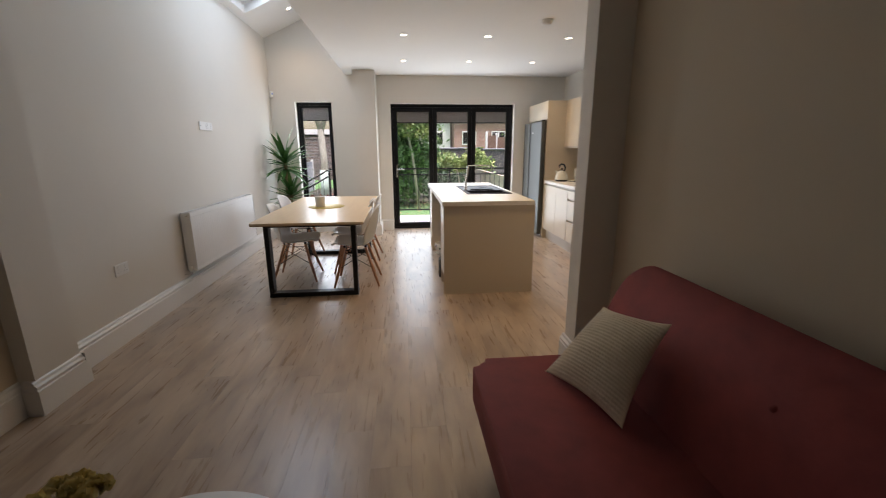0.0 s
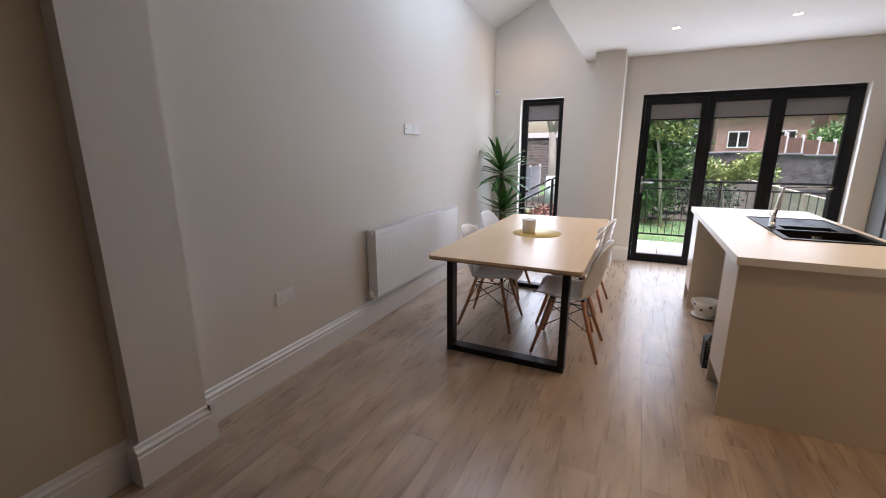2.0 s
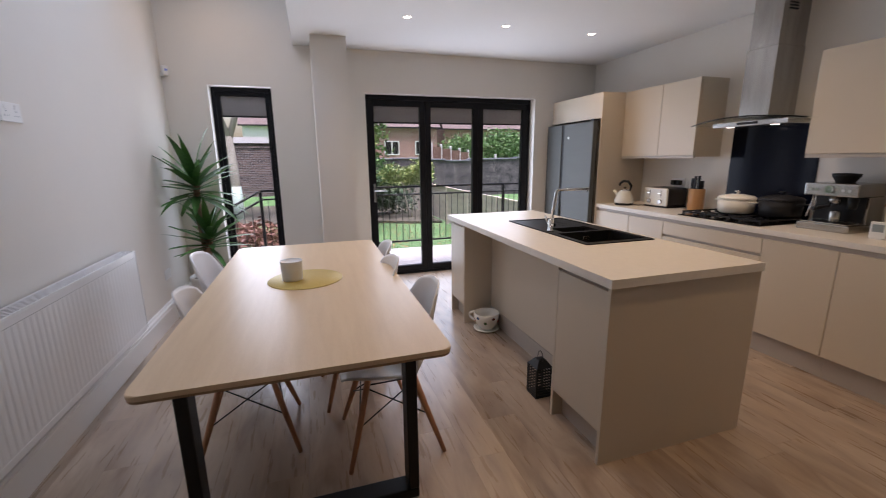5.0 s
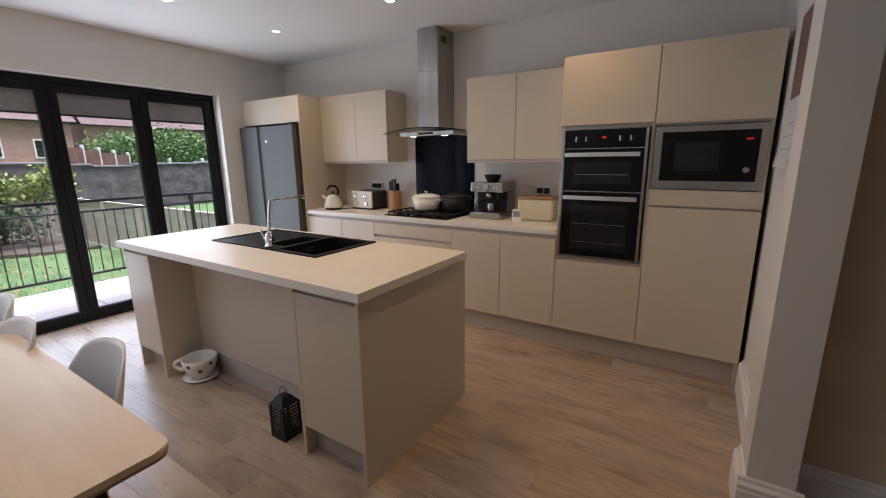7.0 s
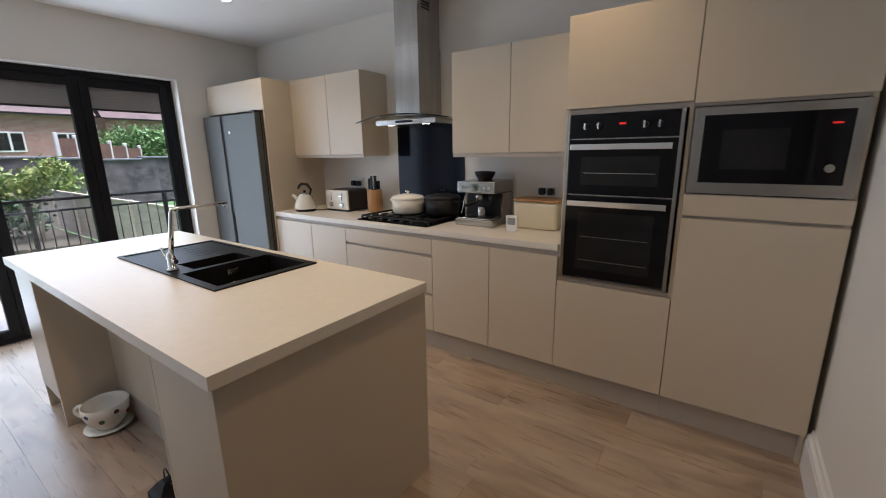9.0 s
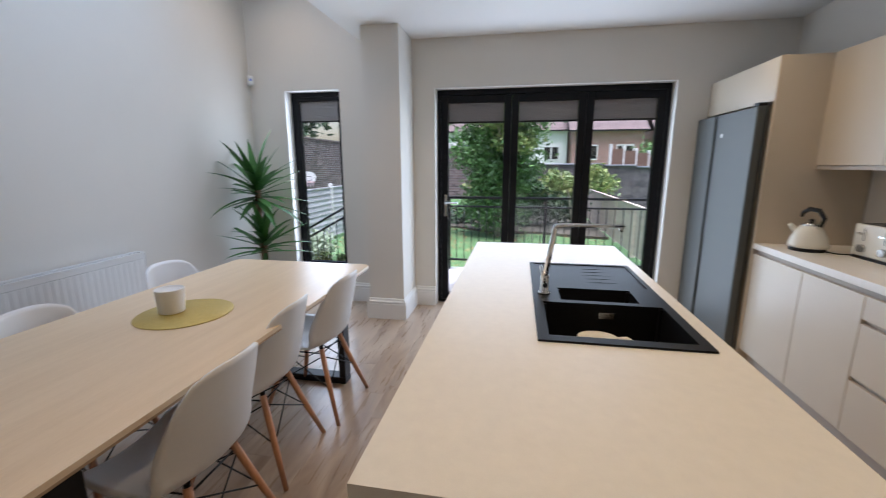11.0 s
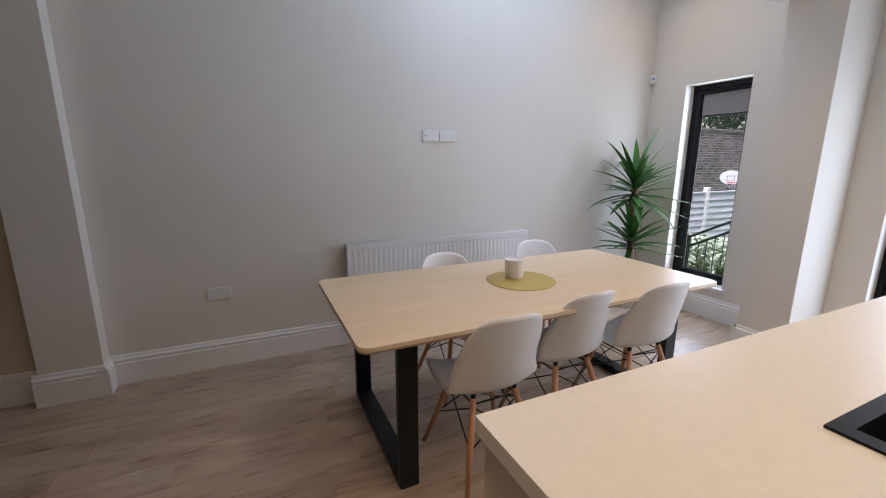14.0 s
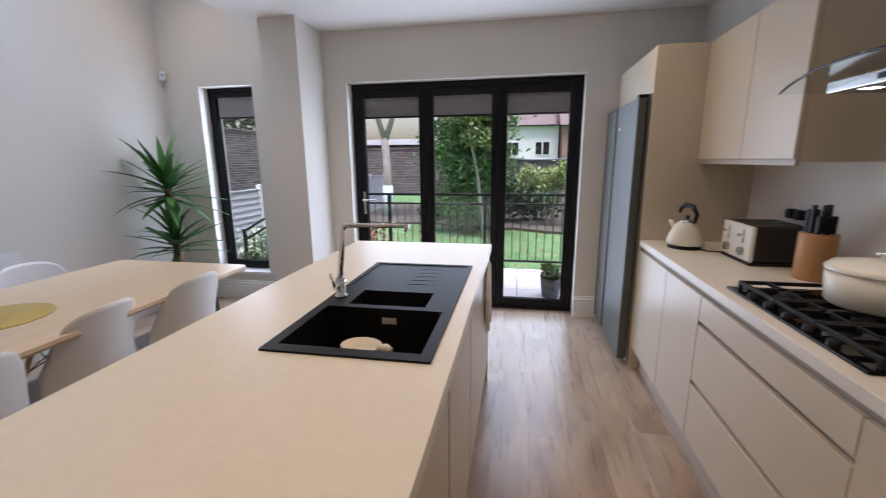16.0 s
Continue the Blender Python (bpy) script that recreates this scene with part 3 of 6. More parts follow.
def sink():
    k = thing("sink", "black composite sink with one and a half bowls and drainer", "sink", (1.307, 5.085, 0.91))
    z = 0.917
    bowl1 = (1.097, 1.518, 4.623, 4.94)
    bowl2 = (1.165, 1.45, 4.972, 5.132)
    bm = boxes((SX0, SX1, SYY0, bowl1[2], 0.9105, z), (SX0, SX1, bowl1[3], bowl2[2], 0.9105, z), (SX0, bowl1[0], bowl1[2], bowl1[3], 0.9105, z), (bowl1[1], SX1, bowl1[2], bowl1[3], 0.9105, z),
               (SX0, bowl2[0], bowl2[2], bowl2[3], 0.9105, z), (bowl2[1], SX1, bowl2[2], bowl2[3], 0.9105, z),
               (SX0, SX1, bowl2[3], 5.175, 0.9105, z), (SX0, SX1, 5.175, SYY1, 0.9105, 0.913),
               (SX0, SX0 + 0.02, 5.175, SYY1, 0.913, z), (SX1 - 0.02, SX1, 5.175, SYY1, 0.913, z), (SX0 + 0.02, SX1 - 0.02, SYY1 - 0.02, SYY1, 0.913, z))
    part("rim", bm, GRANITE, k)
    for b, d in ((bowl1, 0.18), (bowl2, 0.12)):
        x0, x1, y0, y1 = b
        t = 0.006
        bm = bmesh.new()
        loops = [[bm.verts.new(c) for c in ((a0, b0, h), (a1, b0, h), (a1, b1, h), (a0, b1, h))] for a0, a1, b0, b1, h in
                 ((x0 - t, x1 + t, y0 - t, y1 + t, z - d - t), (x0 - t, x1 + t, y0 - t, y1 + t, 0.9103), (x0, x1, y0, y1, 0.9103), (x0 + 0.006, x1 - 0.006, y0 + 0.006, y1 - 0.006, z - d))]
        for la, lb in zip(loops, loops[1:]):
            for q in range(4):
                bm.faces.new((la[q], la[(q + 1) % 4], lb[(q + 1) % 4], lb[q]))
        bm.faces.new(loops[0][::-1])
        bm.faces.new(loops[-1])
        bmesh.ops.bevel(bm, geom=[e for e in bm.edges if e.verts[0] in loops[-1] or e.verts[1] in loops[-1]], offset=0.012, segments=3, affect='EDGES')
        bw = part("bowl", bm, GRANITE, k)
        bm = bmesh.new()
        lathe(bm, [(0.0, 0.002), (0.03, 0.002), (0.042, 0.004), (0.045, 0.0)], (x0 + x1) / 2, (y0 + y1) / 2, z - d, 24)
        part("waste", bm, STEEL, bw, "steel waste")
    part("overflow", boxes((1.30, 1.355, 4.9365, 4.9395, 0.86, 0.885), bevel=0.001), STEEL, k, "steel overflow plate")
    for i in range(5):
        y = 5.24 + 0.06 * i
        bm = bmesh.new()
        tube(bm, [(1.27, y, 0.9115), (1.36, y + 0.01, 0.9125), (1.47, y + 0.012, 0.9115)], [0.001, 0.0022, 0.001], 8)
        part("drainer_rib", bm, GRANITE, k)


sink()


def tap():
    t = thing("kitchen_tap", "chrome mixer tap with a slim straight spout", "tap", (1.105, 5.035, 0.917))
    bm = bmesh.new()
    lathe(bm, [(0.0, 0.0), (0.024, 0.0), (0.024, 0.008), (0.017, 0.012), (0.017, 0.075), (0.013, 0.082), (0.0, 0.082)], 1.105, 5.04, 0.917, 20)
    part("base", bm, CHROME, t)
    bm = bmesh.new()
    tube(bm, [(1.105, 5.035, 0.985), (1.119, 5.034, 1.08), (1.133, 5.032, 1.178), (1.137, 5.031, 1.190), (1.148, 5.030, 1.196), (1.385, 5.022, 1.199)], [0.011, 0.0105, 0.010, 0.010, 0.009, 0.0075], 12)
    bmesh.ops.recalc_face_normals(bm, faces=bm.faces)
    sp = part("spout", bm, CHROME, t)
    bm = bmesh.new()
    tube(bm, [(1.374, 5.022, 1.196), (1.374, 5.022, 1.180)], 0.009, 10)
    part("nozzle", bm, CHROME, sp)
    for sgn in (1, -1):
        bm = bmesh.new()
        tube(bm, [(1.105, 5.035, 0.965), (1.105, 5.035 + sgn * 0.045, 0.965)], 0.010, 12)
        tube(bm, [(1.105, 5.035 + sgn * 0.04, 0.965), (1.09, 5.04 + sgn * 0.05, 1.02)], 0.006, 8)
        part("lever", bm, CHROME, t)


tap()

# ---------- kitchen run ----------
KX = 2.555


def run_unit(name, label, a, b, fronts, group, z1=0.87):
    u = thing(name, label, "cupboard", (2.87, (a + b) / 2, 0), group)
    part("body", boxes((KX + 0.022, EX - 0.002, a, b, 0.155, z1)), CARC, u)
    part("plinth", boxes((KX + 0.06, EX - 0.002, a, b, 0, 0.1545)), CARC, u)
    for nm, c, d in fronts:
        part(nm, boxes((KX, KX + 0.02, a + 0.0015, b - 0.0015, c, d), bevel=0.0025), CASH, u)
    return u


for a, b in ((5.93, 6.43), (5.50, 5.929), (4.18, 4.629), (3.737, 4.179)):
    run_unit("base_unit", "beige handleless base cupboard under the worktop", a, b, [("door", 0.16, 0.84)], "base units")
run_unit("drawer_unit", "beige handleless three drawer unit below the hob", 4.63, 5.499, [("drawer", 0.16, 0.425), ("drawer", 0.447, 0.708), ("drawer", 0.73, 0.84)], "base units")
single("kitchen_worktop", boxes((KX - 0.006, EX - 0.001, 3.737, 6.43, 0.871, 0.91), bevel=0.003), STONE, "cream laminate worktop along the kitchen wall", "worktop")

# tall units
t1 = thing("oven_tower", "tall beige cabinet housing the built-in double oven", "tall cabinet", (2.85, 3.45, 0), "tall units")
part("side_panel", boxes((KX + 0.021, EX - 0.002, 3.716, 3.736, 0.155, 2.08), bevel=0.002), CASH, t1)
part("side_panel", boxes((KX + 0.02, EX - 0.002, 3.152, 3.170, 0.155, 2.08)), CASH, t1)
part("plinth", boxes((KX + 0.06, EX - 0.002, 3.152, 3.736, 0, 0.1545)), CARC, t1)
part("back", boxes((EX - 0.02, EX - 0.002, 3.1705, 3.7155, 0.155, 2.08)), CARC, t1)
part("shelf", boxes((KX + 0.02, EX - 0.021, 3.1705, 3.7155, 0.70, 0.722)), CARC, t1)
part("shelf", boxes((KX + 0.02, EX - 0.021, 3.1705, 3.7155, 1.612, 1.634)), CARC, t1)
part("top", boxes((KX + 0.02, EX - 0.021, 3.1705, 3.7155, 2.06, 2.08)), CARC, t1)
part("door", boxes((KX, KX + 0.02, 3.154, 3.7355, 0.16, 0.698), bevel=0.0025), CASH, t1)
part("door", boxes((KX, KX + 0.02, 3.154, 3.7355, 1.636, 2.08), bevel=0.0025), CASH, t1)
t2 = thing("microwave_tower", "tall beige cabinet housing the built-in microwave", "tall cabinet", (2.85, 2.86, 0), "tall units")
part("side_panel", boxes((KX + 0.02, EX - 0.002, 2.562, 2.58, 0, 2.08)), CASH, t2)
part("body", boxes((KX + 0.022, EX - 0.002, 2.581, 3.151, 0.155, 1.222)), CARC, t2)
part("upper_body", boxes((KX + 0.022, EX - 0.002, 2.581, 3.151, 1.612, 2.08)), CARC, t2)
part("back", boxes((EX - 0.02, EX - 0.002, 2.581, 3.151, 1.2225, 1.6115)), CARC, t2)
part("plinth", boxes((KX + 0.06, EX - 0.002, 2.581, 3.151, 0, 0.1545)), CARC, t2)
part("door", boxes((KX, KX + 0.02, 2.562, 3.150, 0.16, 1.108), bevel=0.0025), CASH, t2)
part("filler_panel", boxes((KX, KX + 0.02, 2.562, 3.150, 1.122, 1.222), bevel=0.0025), CASH, t2)
part("door", boxes((KX, KX + 0.02, 2.562, 3.150, 1.625, 2.08), bevel=0.0025), CASH, t2)

# fridge and its housing
h = thing("fridge_housing", "beige panelled housing with a top cupboard over the fridge", "tall cabinet", (2.85, 6.9, 0), "tall units")
part("side_panel", boxes((KX - 0.008, EX - 0.002, 6.431, 6.451, 0, 2.08), bevel=0.002), CASH, h)
part("body", boxes((KX + 0.02, EX - 0.002, 6.452, 7.385, 1.825, 2.08)), CARC, h)
part("door", boxes((KX - 0.005, KX + 0.018, 6.453, 7.385, 1.815, 2.08), bevel=0.0025), CASH, h)
fr = thing("fridge", "tall silver blue steel fridge with two doors", "fridge", (2.8, 6.9, 0))
FX = 2.475
part("body", boxes((FX + 0.06, EX - 0.03, 6.468, 7.372, 0.02, 1.79), bevel=0.004), STEEL, fr)
for a, b in ((6.468, 7.005), (7.055, 7.372)):
    part("door", boxes((FX, FX + 0.055, a, b, 0.05, 1.79), bevel=0.008, seg=3), FRIDGE, fr)
part("handle_recess", boxes((FX + 0.012, FX + 0.055, 7.006, 7.054, 0.86, 1.785)), BLACK, fr)
part("door_seam", boxes((FX + 0.03, FX + 0.055, 7.006, 7.054, 0.05, 0.859)), FRIDGE, fr)
part("hinge_cover", boxes((FX + 0.002, FX + 0.06, 6.469, 6.52, 1.791, 1.81)), BLACK, fr)
for y in (6.55, 7.28):
    bm = bmesh.new()
    tube(bm, [(2.65, y, 0), (2.65, y, 0.02)], 0.02, 10)
    part("foot", bm, BLACK, fr)
single("display_label", boxes((FX - 0.0012, FX - 0.0002, 6.90, 6.925, 1.62, 1.645)), WHITEP, "small white sticker on the fridge door", "sticker")

# wall units
for y0, y1, ym in ((5.52, 6.43, 5.93), (3.737, 4.632, 4.19)):
    u = thing("wall_unit", "beige handleless double wall cupboard", "wall cupboard", (2.99, (y0 + y1) / 2, 1.40), "wall units")
    part("body", boxes((2.852, EX - 0.002, y0, y1, 1.405, 2.08)), CASH, u)
    for a, b in ((y0, ym), (ym, y1)):
        part("door", boxes((2.83, 2.85, a + 0.0015, b - 0.0015, 1.418, 2.08), bevel=0.0025), CASH, u)
    part("bottom_rail", boxes((2.838, 2.851, y0, y1, 1.392, 1.4165)), CARC, u)

# ---------- appliances ----------
WHITEC = material("white_enamel", (0.78, 0.75, 0.66), 0.22, var=0.02)
CREAM = material("cream_enamel", (0.74, 0.66, 0.48), 0.3, var=0.03)
IRON = material("cast_iron", (0.014, 0.014, 0.015), 0.55, var=0.3, scale=40, bump=0.1, spec=0.3)
ACACIA = material("knife_block_wood", (0.38, 0.185, 0.07), 0.4, second=(0.50, 0.27, 0.11), scale=5, stretch=(6, 6, 0.8), fine=60)
RED = material("red_display", (1.0, 0.03, 0.02), 0.4, glow=0.22)
DARKW = material("oven_window", (0.018, 0.018, 0.019), 0.08, var=0.2, spec=0.3)
DSTEEL = material("dark_brushed_steel", (0.44, 0.43, 0.415), 0.22, 1.0, var=0.18, scale=2.5, stretch=(5, 5, 0.6), fine=70)
HOODL = material("hood_lamp_lens", (1.0, 0.92, 0.80), 0.4, glow=4.0)
LCD = material("grey_lcd", (0.25, 0.29, 0.30), 0.3)
CGLASS = glass_material("hood_glass", (0.95, 0.97, 0.965))


def double_oven():
    o = thing("double_oven", "built-in black glass and steel double oven", "oven", (2.6, 3.44, 0.73))
    y0, y1, x = 3.180, 3.722, KX - 0.002
    part("body", boxes((x + 0.02, 3.05, y0 + 0.01, 3.712, 0.724, 1.610)), STEEL, o)
    pan = part("control_panel", boxes((x, x + 0.019, y0 + 0.018, y1 - 0.018, 1.487, 1.606), bevel=0.002), BGLASS, o)
    for y in (y0 + 0.10, y0 + 0.165, y1 - 0.165, y1 - 0.10):
        bm = bmesh.new()
        tube(bm, [(x - 0.0005, y, 1.545), (x - 0.020, y, 1.545)], [0.016, 0.014], 16)
        kn = part("knob", bm, BLACK, pan)
        part("grip", boxes((x - 0.026, x - 0.0205, y - 0.0045, y + 0.0045, 1.528, 1.562), bevel=0.0015), CHROME, kn, "chrome grip")
    part("clock", boxes((x - 0.0015, x - 0.0002, 3.432, 3.462, 1.549, 1.559)), RED, pan, "red glowing digits")
    for z0, z1 in ((1.200, 1.480), (0.742, 1.192)):
        d = part("door", boxes((x - 0.004, x + 0.019, y0 + 0.018, y1 - 0.018, z0, z1), bevel=0.003), BGLASS, o)
        part("window", boxes((x - 0.006, x - 0.0042, y0 + 0.085, y1 - 0.085, z0 + 0.05, z1 - 0.085)), DARKW, d)
        for z in ((z0 + 0.11,) if z1 - z0 < 0.3 else (z0 + 0.10, z0 + 0.23)):
            part("rack", boxes((x - 0.0072, x - 0.0062, y0 + 0.10, y1 - 0.10, z, z + 0.003)), STEEL, d)
        part("handle", boxes((x - 0.045, x - 0.030, y0 + 0.035, y1 - 0.035, z1 - 0.052, z1 - 0.022), bevel=0.003), CHROME, d)
        for y in (y0 + 0.05, y1 - 0.065):
            part("handle_post", boxes((x - 0.0298, x - 0.0042, y, y + 0.015, z1 - 0.045, z1 - 0.030)), STEEL, d)
    for y in (y0, y1 - 0.0165):
        part("side_trim", boxes((x - 0.001, x + 0.019, y, y + 0.0165, 0.735, 1.608)), STEEL, o)
    part("base_trim", boxes((x, x + 0.019, y0, y1, 0.724, 0.734)), STEEL, o)


double_oven()


def microwave():
    o = thing("microwave", "built-in black microwave in a steel frame", "microwave", (2.6, 2.86, 1.23))
    x, y0, y1, z0, z1 = KX - 0.002, 2.575, 3.145, 1.228, 1.605
    part("body", boxes((x + 0.02, 3.0, y0 + 0.02, y1 - 0.02, 1.2235, 1.59)), BLACK, o)
    part("frame", boxes((x, x + 0.018, y0, y1, z0, z0 + 0.05), (x, x + 0.018, y0, y1, z1 - 0.035, z1), (x, x + 0.018, y0, y0 + 0.04, z0 + 0.05, z1 - 0.035), (x, x + 0.018, y1 - 0.04, y1, z0 + 0.05, z1 - 0.035)), STEEL, o)
    d = part("door", boxes((x - 0.004, x + 0.016, y0 + 0.042, y1 - 0.042, z0 + 0.052, z1 - 0.037), bevel=0.002), BGLASS, o)
    part("window", boxes((x - 0.0055, x - 0.0042, 2.80, 3.03, z0 + 0.11, z1 - 0.10)), DARKW, d)
    bm = bmesh.new()
    tube(bm, [(x - 0.0045, 2.665, 1.345), (x - 0.016, 2.665, 1.345)], 0.016, 18)
    part("dial", bm, STEEL, d)
    part("display", boxes((x - 0.0055, x - 0.0042, 2.648, 2.68, 1.516, 1.523)), RED, d, "red glowing digits")


microwave()


def cooker_hood():
    h = thing("cooker_hood", "steel chimney cooker hood with a curved glass canopy", "cooker hood", (2.95, 5.03, 1.63))
    part("chimney", boxes((2.865, EX - 0.001, 4.945, 5.175, 1.70, 2.20), bevel=0.003), DSTEEL, h)
    up = part("upper_chimney", boxes((2.872, EX - 0.001, 4.952, 5.168, 2.2005, TOP - 0.001), bevel=0.003), DSTEEL, h)
    for k in range(3):
        part("vent_slot", boxes((2.93, 3.02, 4.9502, 4.9518, 2.44 + 0.02 * k, 2.45 + 0.02 * k)), BLACK, up)
    part("motor_box", boxes((2.78, EX - 0.001, 4.74, 5.32, 1.632, 1.672), bevel=0.006), DSTEEL, h)
    bm = bmesh.new()
    n = 24
    rows = []
    for i in range(n + 1):
        y = 4.585 + 0.885 * i / n
        c = (y - 5.0275) / 0.4425
        z = 1.700 - 0.040 * c * c
        xf = 2.66 + 0.06 * c * c
        rows.append([bm.verts.new((xx, y, zz)) for xx, zz in ((xf, z - 0.006), (EX - 0.002, z - 0.006), (EX - 0.002, z), (xf, z))])
    for a, b in zip(rows, rows[1:]):
        for k in range(4):
            bm.faces.new((a[k], a[(k + 1) % 4], b[(k + 1) % 4], b[k]))
    bm.faces.new(rows[0])
    bm.faces.new(rows[-1][::-1])
    part("canopy", bm, CGLASS, h, "curved clear glass canopy")
    bm = bmesh.new()
    tube(bm, [(2.6595 + 0.06 * c * c, 5.0275 + 0.4425 * c, 1.697 - 0.040 * c * c) for c in [k / 12 - 1 for k in range(25)]], 0.0045, 8)
    part("edge", bm, BGLASS, h, "dark polished glass edge")
    for y in (4.86, 5.20):
        bm = bmesh.new()
        lathe(bm, [(0.0, -0.001), (0.026, -0.001), (0.029, 0.0)], 2.83, y, 1.632, 20)
        part("lamp", bm, HOODL, h, "lit round lamp")
    part("button_strip", boxes((2.7775, 2.7795, 4.95, 5.11, 1.645, 1.662)), BLACK, h)


cooker_hood()
spot_lamp(2.83, 4.86, 1.62, 1.0, (1.0, 0.93, 0.82))
spot_lamp(2.83, 5.20, 1.62, 1.0, (1.0, 0.93, 0.82))
single("splashback", boxes((EX - 0.008, EX - 0.001, 4.725, 5.41, 0.9105, 1.637), bevel=0.001), material("navy_glass", (0.004, 0.006, 0.014), 0.10, spec=0.12), "dark blue-black glass splashback behind the hob", "splashback")


def gas_hob():
    h = thing("gas_hob", "steel gas hob with black cast iron pan supports", "hob", (2.84, 5.05, 0.91))
    part("tray", boxes((2.60, 3.09, 4.70, 5.40, 0.9105, 0.919), bevel=0.003), BGLASS, h)
    for y in (4.86, 5.05, 5.24):
        for x in ((2.73, 2.96) if y != 5.05 else (2.85,)):
            bm = bmesh.new()
            lathe(bm, [(0.045, 0.0), (0.045, 0.01), (0.034, 0.014), (0.034, 0.02), (0.0, 0.022)], x, y, 0.919, 20)
            b = part("burner", bm, BLACK, h)
            bm = bmesh.new()
            lathe(bm, [(0.03, 0.0205), (0.03, 0.026), (0.0, 0.028)], x, y, 0.919, 18)
            part("burner_cap", bm, IRON, b)
    for a, b in ((4.715, 4.945), (4.95, 5.15), (5.155, 5.385)):
        bm = bmesh.new()
        for x in (2.64, 3.05):
            box(bm, x - 0.006, x + 0.006, a, b, 0.935, 0.949, 0.002)
        for y in (a + 0.006, b - 0.006):
            box(bm, 2.64, 3.05, y - 0.006, y + 0.006, 0.935, 0.949, 0.002)
        c = (a + b) / 2
        for x in (2.73, 2.96):
            box(bm, x - 0.085, x - 0.02, c - 0.005, c + 0.005, 0.938, 0.951)
            box(bm, x + 0.02, x + 0.085, c - 0.005, c + 0.005, 0.938, 0.951)
            box(bm, x - 0.005, x + 0.005, a + 0.01, c - 0.02, 0.938, 0.951)
            box(bm, x - 0.005, x + 0.005, c + 0.02, b - 0.01, 0.938, 0.951)
        for x in (2.64, 3.05):
            for y in (a + 0.006, b - 0.006):
                box(bm, x - 0.006, x + 0.006, y - 0.006, y + 0.006, 0.919, 0.936)
        part("pan_support", bm, IRON, h)
    for k in range(5):
        bm = bmesh.new()
        lathe(bm, [(0.017, 0), (0.016, 0.018), (0.0, 0.019)], 2.622, 4.85 + 0.10 * k, 0.919, 16)
        part("knob", bm, BLACK, h)


gas_hob()


def casserole(name, label, x, y, z, r, hgt, mat, lidmat):
    c = thing(name, label, "casserole", (x, y, z))
    bm = bmesh.new()
    lathe(bm, [(0.0, 0.0), (r * 0.84, 0.0), (r * 0.93, 0.012), (r, hgt), (r * 0.965, hgt), (r * 0.90, 0.02), (0.0, 0.012)], x, y, z, 36)
    part("pot", bm, mat, c)
    bm = bmesh.new()
    lathe(bm, [(r * 1.02, hgt + 0.001), (r * 1.02, hgt + 0.008), (r * 0.9, hgt + 0.022), (r * 0.4, hgt + 0.036), (0.0, hgt + 0.039)], x, y, z, 36)
    lathe(bm, [(0.0, hgt + 0.001), (r * 1.02, hgt + 0.001)], x, y, z, 36)
    lid = part("lid", bm, lidmat, c)
    bm = bmesh.new()
    lathe(bm, [(0.008, hgt + 0.037), (0.008, hgt + 0.05), (0.02, hgt + 0.054), (0.02, hgt + 0.064), (0.0, hgt + 0.067)], x, y, z, 18)
    part("knob", bm, CHROME if mat is not IRON else IRON, lid)
    for sg in (1, -1):
        bm = bmesh.new()
        tube(bm, [(x - 0.035, y + sg * r * 0.96, z + hgt * 0.8), (x - 0.03, y + sg * (r + 0.03), z + hgt * 0.82), (x + 0.03, y + sg * (r + 0.03), z + hgt * 0.82), (x + 0.035, y + sg * r * 0.96, z + hgt * 0.8)], 0.007, 8)
        part("handle", bm, mat, c)


casserole("casserole", "cream enamelled casserole with its lid on the hob", 2.90, 5.115, 0.951, 0.135, 0.115, WHITEC, WHITEC)
casserole("casserole", "black cast iron casserole with its lid on the hob", 2.985, 4.83, 0.951, 0.142, 0.125, IRON, IRON)


